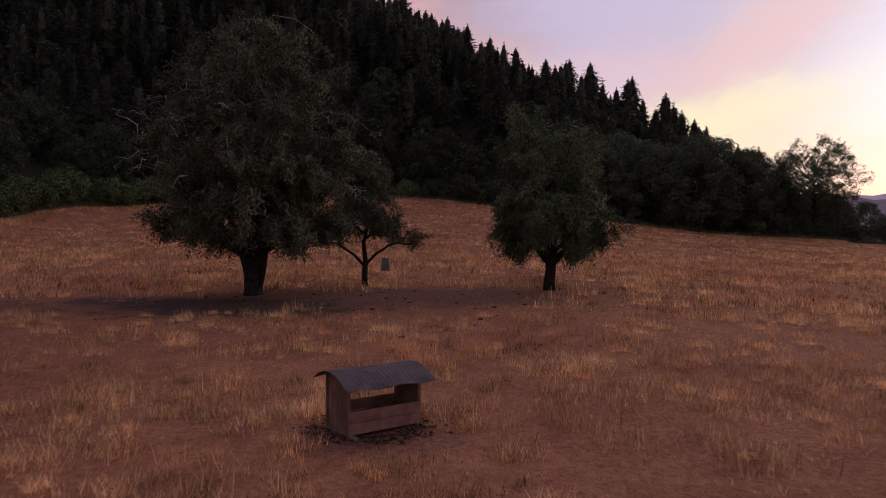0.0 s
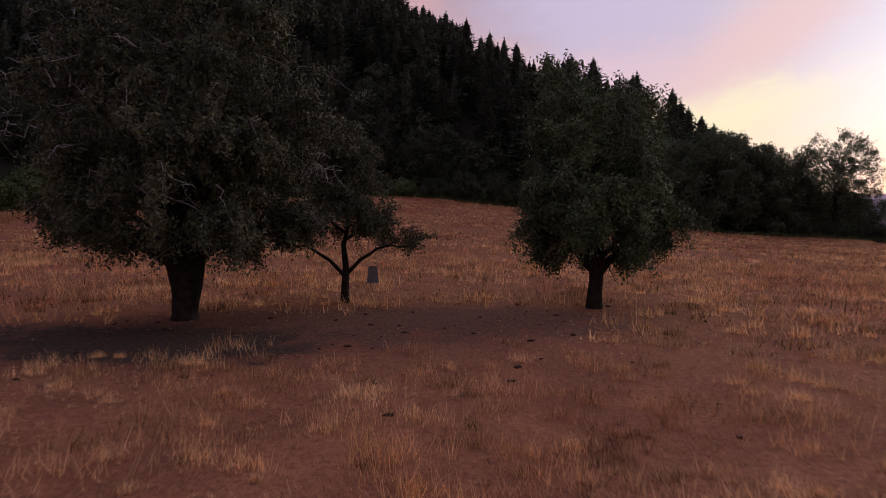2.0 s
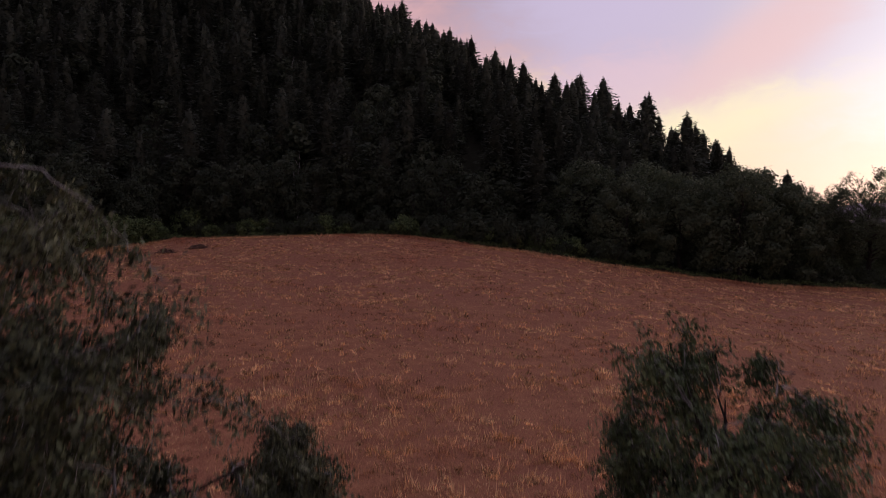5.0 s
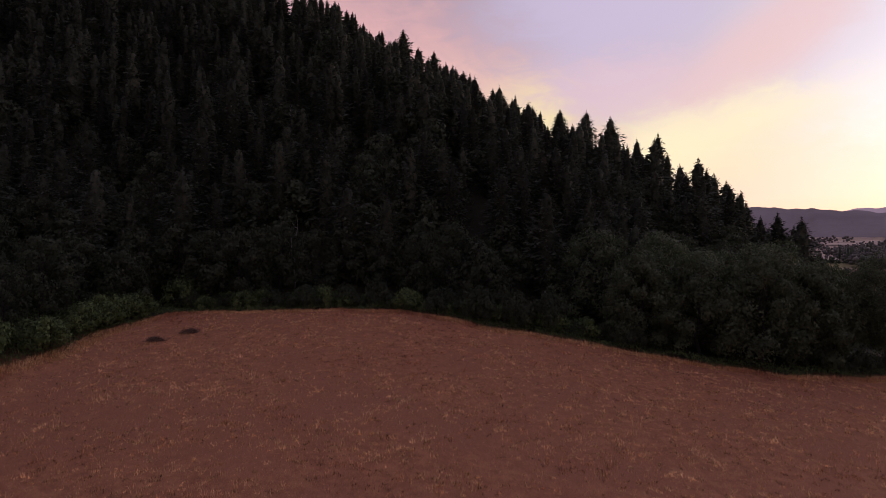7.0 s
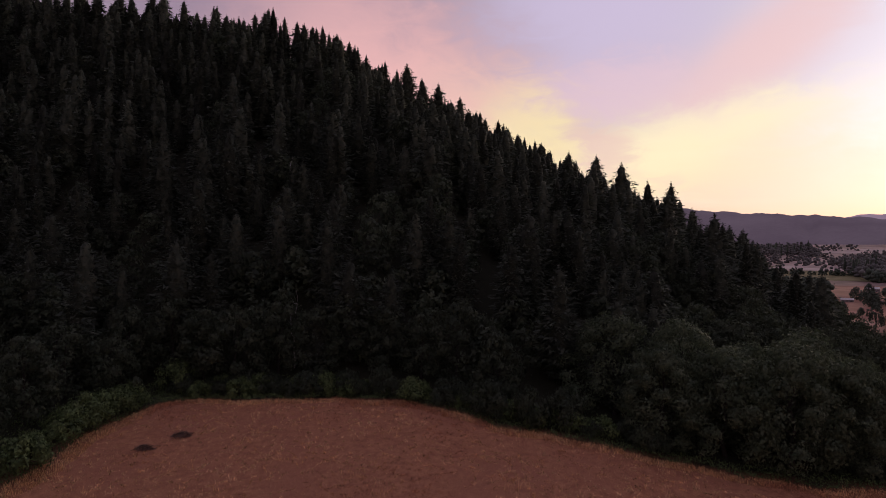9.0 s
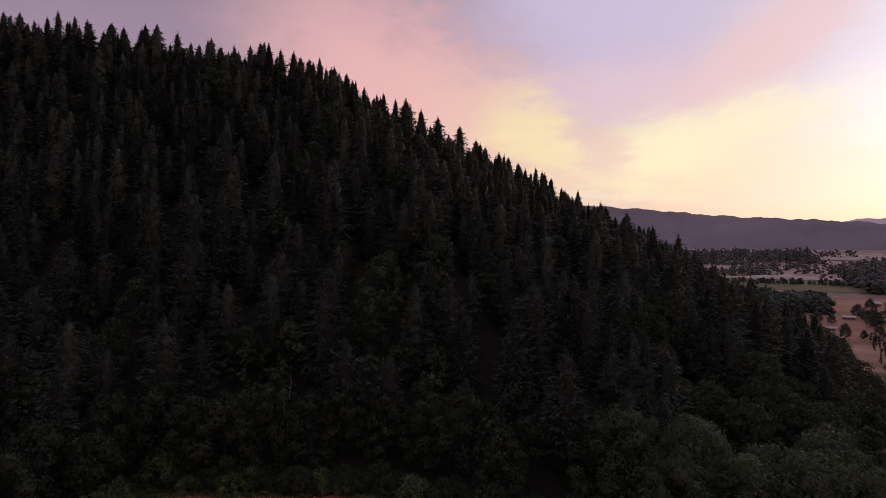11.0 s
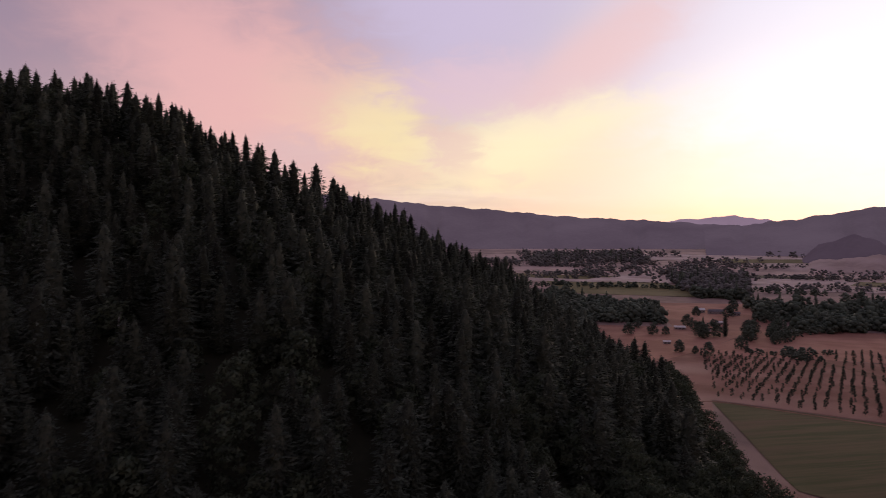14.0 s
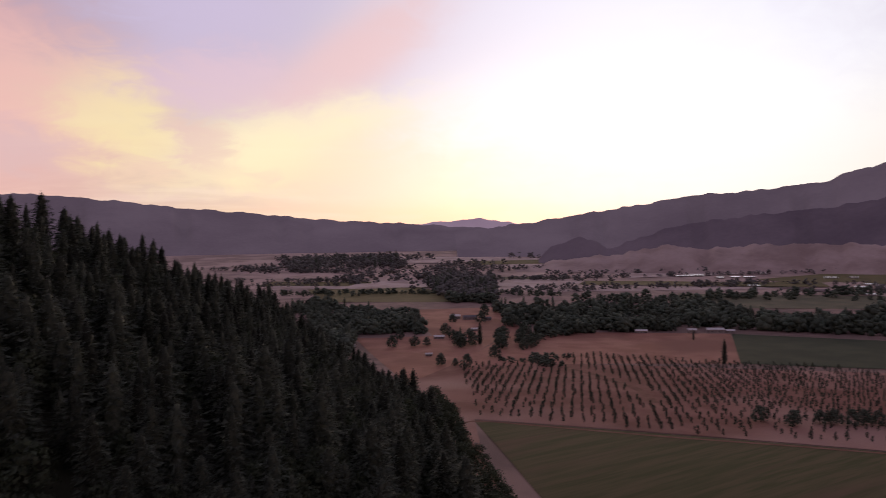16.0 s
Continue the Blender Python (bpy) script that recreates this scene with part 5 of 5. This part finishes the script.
belts += belt(1900, 2600, 3200, 1700, 120, 130, 1.3) + belt(1750, 820, 2500, 1000, 120, 110, 1.2) + belt(800, 1990, 960, 2030, 30, 16, 1.0) + belt(1500, 1900, 2300, 1300, 40, 70, 1.0)
for _ in range(26):     # hedge lines far down the valley
    turn, d = radians(r.uniform(14, 72)), r.uniform(1750, 3000)
    x, y, w, lean = math.sin(turn) * d, math.cos(turn) * d, r.uniform(90, 330), radians(-36 + r.normal(0, 8))
    belts += belt(x - math.cos(lean) * w, y - math.sin(lean) * w, x + math.cos(lean) * w, y + math.sin(lean) * w, 22, int(w / 5), 0.9)
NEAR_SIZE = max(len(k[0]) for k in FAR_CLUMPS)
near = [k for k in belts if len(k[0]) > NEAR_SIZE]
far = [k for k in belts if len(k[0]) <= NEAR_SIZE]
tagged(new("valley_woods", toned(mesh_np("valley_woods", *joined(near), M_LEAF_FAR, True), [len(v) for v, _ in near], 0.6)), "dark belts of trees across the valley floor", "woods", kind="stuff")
tagged(new("distant_woods", toned(mesh_np("distant_woods", *joined(far), M_LEAF_DISTANT, True), [len(v) for v, _ in far], 0.6)), "hazed hedges and woods far down the valley", "woods", kind="stuff")

# houses and sheds
M_WALL = material("painted_siding", (0.26, 0.215, 0.19), (0.38, 0.32, 0.29), 0.8, 0.5, 6, 0.1, 0.0)
M_ROOF = material("pale_metal_roof", (0.52, 0.49, 0.47), (0.66, 0.62, 0.60), 0.6, 0.5, 6, 0.1, 0.0, 0.1)
M_SHEET = material("shining_sheet_metal", (0.75, 0.74, 0.72), (0.85, 0.84, 0.82), 0.18, 0.5, 6, 0.0, 0.0, 0.5, metal=0.9)
M_DARK_ROOF = material("dark_shingle", (0.10, 0.09, 0.10), (0.17, 0.15, 0.16), 0.9, 0.6, 8, 0.2, 0.0)
M_GLASS = material("dark_pane", (0.02, 0.02, 0.025), (0.03, 0.03, 0.035), 0.1, 1, 8, 0.0, 0.0, 0.5)


def gable_bm(w, d, eave, ridge, over=0.5, thick=0.25):
    bm = bmesh.new()
    prof = [(-d / 2 - over, eave), (0, ridge), (d / 2 + over, eave)]
    ends = []
    for x in (-w / 2 - over, w / 2 + over):
        ends.append([bm.verts.new((x, y, z + t)) for t in (0, thick) for y, z in prof])
    a, b = ends
    for i, j in ((0, 1), (1, 2)):
        bm.faces.new((a[3 + i], a[3 + j], b[3 + j], b[3 + i]))
        bm.faces.new((a[i], b[i], b[j], a[j]))
    for e in ends:
        bm.faces.new((e[0], e[1], e[4], e[3]))
        bm.faces.new((e[1], e[2], e[5], e[4]))
    for i in (0, 2):
        bm.faces.new((a[i], a[3 + i], b[3 + i], b[i]))
    return bm


def walls_bm(w, d, eave, ridge):
    bm = bmesh.new()
    rings = []
    for x in (-w / 2, w / 2):
        rings.append([bm.verts.new((x, y, z)) for y, z in ((-d / 2, -0.5), (d / 2, -0.5), (d / 2, eave), (0, ridge), (-d / 2, eave))])
    a, b = rings
    bm.faces.new(a[::-1])
    bm.faces.new(b)
    for i in range(5):
        bm.faces.new((a[i], a[(i + 1) % 5], b[(i + 1) % 5], b[i]))
    return bm


def house(x, y, w, d, eave, turn, roof_mat, label, name="house", pitch=0.27):
    ob = thing(name, label, name.replace("_", " "), "buildings of the valley")
    ridge = eave + d * pitch
    part("walls", walls_bm(w, d, eave, ridge), M_WALL, ob)
    part("roof", gable_bm(w, d, eave, ridge), roof_mat, ob)
    for n in range(max(2, int(w / 5))):
        px = -w / 2 + w * (n + 0.5) / max(2, int(w / 5))
        part("window", box_bm((1.3, 0.12, 1.3), (px, -d / 2 - 0.04, eave * 0.55), bevel=0.02), M_GLASS, ob)
    part("door", box_bm((1.1, 0.12, 2.1), (w * 0.22, -d / 2 - 0.05, 1.05), bevel=0.02), M_DARK_ROOF, ob)
    ob.matrix_basis = pose(x, y, float(land(x, y)) + 0.4, 0, 0, turn)


for x, y, w, d, h, turn, pale in ((684, 1166, 24, 13, 5, -20, 1), (383, 963, 18, 9, 3.2, -40, 1), (347, 937, 14, 9, 3, -30, 1), (437, 844, 11, 6, 2.6, -25, 1), (873, 1276, 28, 14, 5, -30, 1),
                                  (742, 1064, 20, 10, 4.2, -30, 1), (644, 883, 12, 9, 5.0, -20, 1), (734, 929, 22, 9, 3.2, -38, 1), (745, 915, 14, 8, 3.0, -30, 1), (807, 832, 24, 9, 3.2, -38, 1), (869, 788, 16, 10, 4.5, -38, 1), (901, 771, 34, 11, 4.5, -38, 1),
                                  (915, 755, 16, 8, 3.4, -38, 1), (531, 972, 20, 9, 3, -25, 1), (700, 1140, 34, 14, 4.5, -20, 0), (715, 1110, 22, 10, 4, -25, 0), (620, 1010, 14, 8, 3, -25, 1), (545, 930, 16, 8, 3.2, -25, 0)):
    house(x, y, w * 0.75, d * 0.85, h, turn, M_ROOF if pale else M_DARK_ROOF, "pale-roofed house among valley trees" if pale else "dark-roofed farm building among valley trees")
for n, (x, y) in enumerate(((1757, 1538), (1780, 1525), (1804, 1512), (1793, 1423), (1834, 1400), (1860, 1371), (1970, 1400), (1651, 1218), (1981, 1196), (2015, 1151), (1782, 1015), (1872, 1035), (1814, 981), (1629, 914))):
    house(x, y, 20 + 6 * (n % 3), 34, 3.0, -52 + 4 * (n % 4), M_SHEET, "long low shed with a shining sheet-metal roof", "farm_shed", 0.045)

# ---- far hills ----


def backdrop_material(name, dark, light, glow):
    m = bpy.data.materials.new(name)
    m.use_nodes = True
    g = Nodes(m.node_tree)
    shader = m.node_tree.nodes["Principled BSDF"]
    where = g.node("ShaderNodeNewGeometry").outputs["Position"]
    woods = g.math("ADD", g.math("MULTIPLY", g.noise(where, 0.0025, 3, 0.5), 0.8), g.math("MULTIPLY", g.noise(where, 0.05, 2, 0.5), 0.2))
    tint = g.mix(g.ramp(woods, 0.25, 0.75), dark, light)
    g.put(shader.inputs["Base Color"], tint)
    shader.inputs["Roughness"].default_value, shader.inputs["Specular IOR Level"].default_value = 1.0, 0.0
    # A slight glow imitates haze lying over the hills.
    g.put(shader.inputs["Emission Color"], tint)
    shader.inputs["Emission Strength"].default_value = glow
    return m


# Each range has its haze painted in: violet tint plus emission.
M_HILLS = backdrop_material("hazed_far_hills", (0.088, 0.066, 0.084), (0.120, 0.092, 0.113), 0.55)
M_PALE_HILLS = backdrop_material("hazed_farthest_hills", (0.20, 0.145, 0.19), (0.24, 0.175, 0.22), 0.8)
M_NEAR_HILLS = backdrop_material("hazed_nearer_hills", (0.058, 0.042, 0.058), (0.098, 0.072, 0.092), 0.4)


def hills(name, dist, thick, crest, mat, label, t0, t1):
    """A range of hills with spurs; crest: pairs of turn in degrees and height."""
    turns = np.linspace(t0, t1, int((t1 - t0) * 5))
    line = np.array(crest, float)
    steps = np.linspace(0, 1, 15)
    tops = np.interp(turns, line[:, 0], line[:, 1]) + 3 * np.sin(turns * 2.1) + 2.6 * np.sin(turns * 4.3 + 1 + 2 * np.sin(turns * 0.7)) + 1.2 * np.sin(turns * 9.7 + 3 * np.sin(turns * 1.3))
    t, s = np.radians(turns)[:, None], steps[None]
    d = dist + thick * s
    x, y = np.sin(t) * d, np.cos(t) * d
    foot = land(x, y) - 15
    spur = 1 + 0.28 * np.sin(turns * 0.8 + 2)[:, None] * np.sin(s * np.pi) + 0.18 * np.sin(turns * 2.7)[:, None] * np.sin(s * np.pi)
    z = foot + (tops[:, None] - foot) * np.minimum(np.sin(s * np.pi / 2) ** 1.35 * spur, np.minimum(1.0, s * 1.02))
    v = np.stack([x, y, z], -1).reshape(-1, 3)
    n = len(steps)
    i = (np.arange(len(turns) - 1)[:, None] * n + np.arange(n - 1)).ravel()
    tris = np.concatenate([np.stack([i, i + 1, i + n + 1], 1), np.stack([i, i + n + 1, i + n], 1)])
    tagged(new(name, mesh_np(name, v, tris, mat, True)), label, "hills", kind="structure")


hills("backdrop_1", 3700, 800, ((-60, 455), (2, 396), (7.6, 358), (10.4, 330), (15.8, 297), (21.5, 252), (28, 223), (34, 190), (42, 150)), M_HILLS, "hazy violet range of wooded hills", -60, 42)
hills("backdrop_2", 4550, 330, ((20, 200), (26, 214), (28.8, 224), (32.5, 249), (34.4, 259), (37.6, 213), (44, 194)), M_PALE_HILLS, "hazy pale violet hills farthest off", 20, 44)
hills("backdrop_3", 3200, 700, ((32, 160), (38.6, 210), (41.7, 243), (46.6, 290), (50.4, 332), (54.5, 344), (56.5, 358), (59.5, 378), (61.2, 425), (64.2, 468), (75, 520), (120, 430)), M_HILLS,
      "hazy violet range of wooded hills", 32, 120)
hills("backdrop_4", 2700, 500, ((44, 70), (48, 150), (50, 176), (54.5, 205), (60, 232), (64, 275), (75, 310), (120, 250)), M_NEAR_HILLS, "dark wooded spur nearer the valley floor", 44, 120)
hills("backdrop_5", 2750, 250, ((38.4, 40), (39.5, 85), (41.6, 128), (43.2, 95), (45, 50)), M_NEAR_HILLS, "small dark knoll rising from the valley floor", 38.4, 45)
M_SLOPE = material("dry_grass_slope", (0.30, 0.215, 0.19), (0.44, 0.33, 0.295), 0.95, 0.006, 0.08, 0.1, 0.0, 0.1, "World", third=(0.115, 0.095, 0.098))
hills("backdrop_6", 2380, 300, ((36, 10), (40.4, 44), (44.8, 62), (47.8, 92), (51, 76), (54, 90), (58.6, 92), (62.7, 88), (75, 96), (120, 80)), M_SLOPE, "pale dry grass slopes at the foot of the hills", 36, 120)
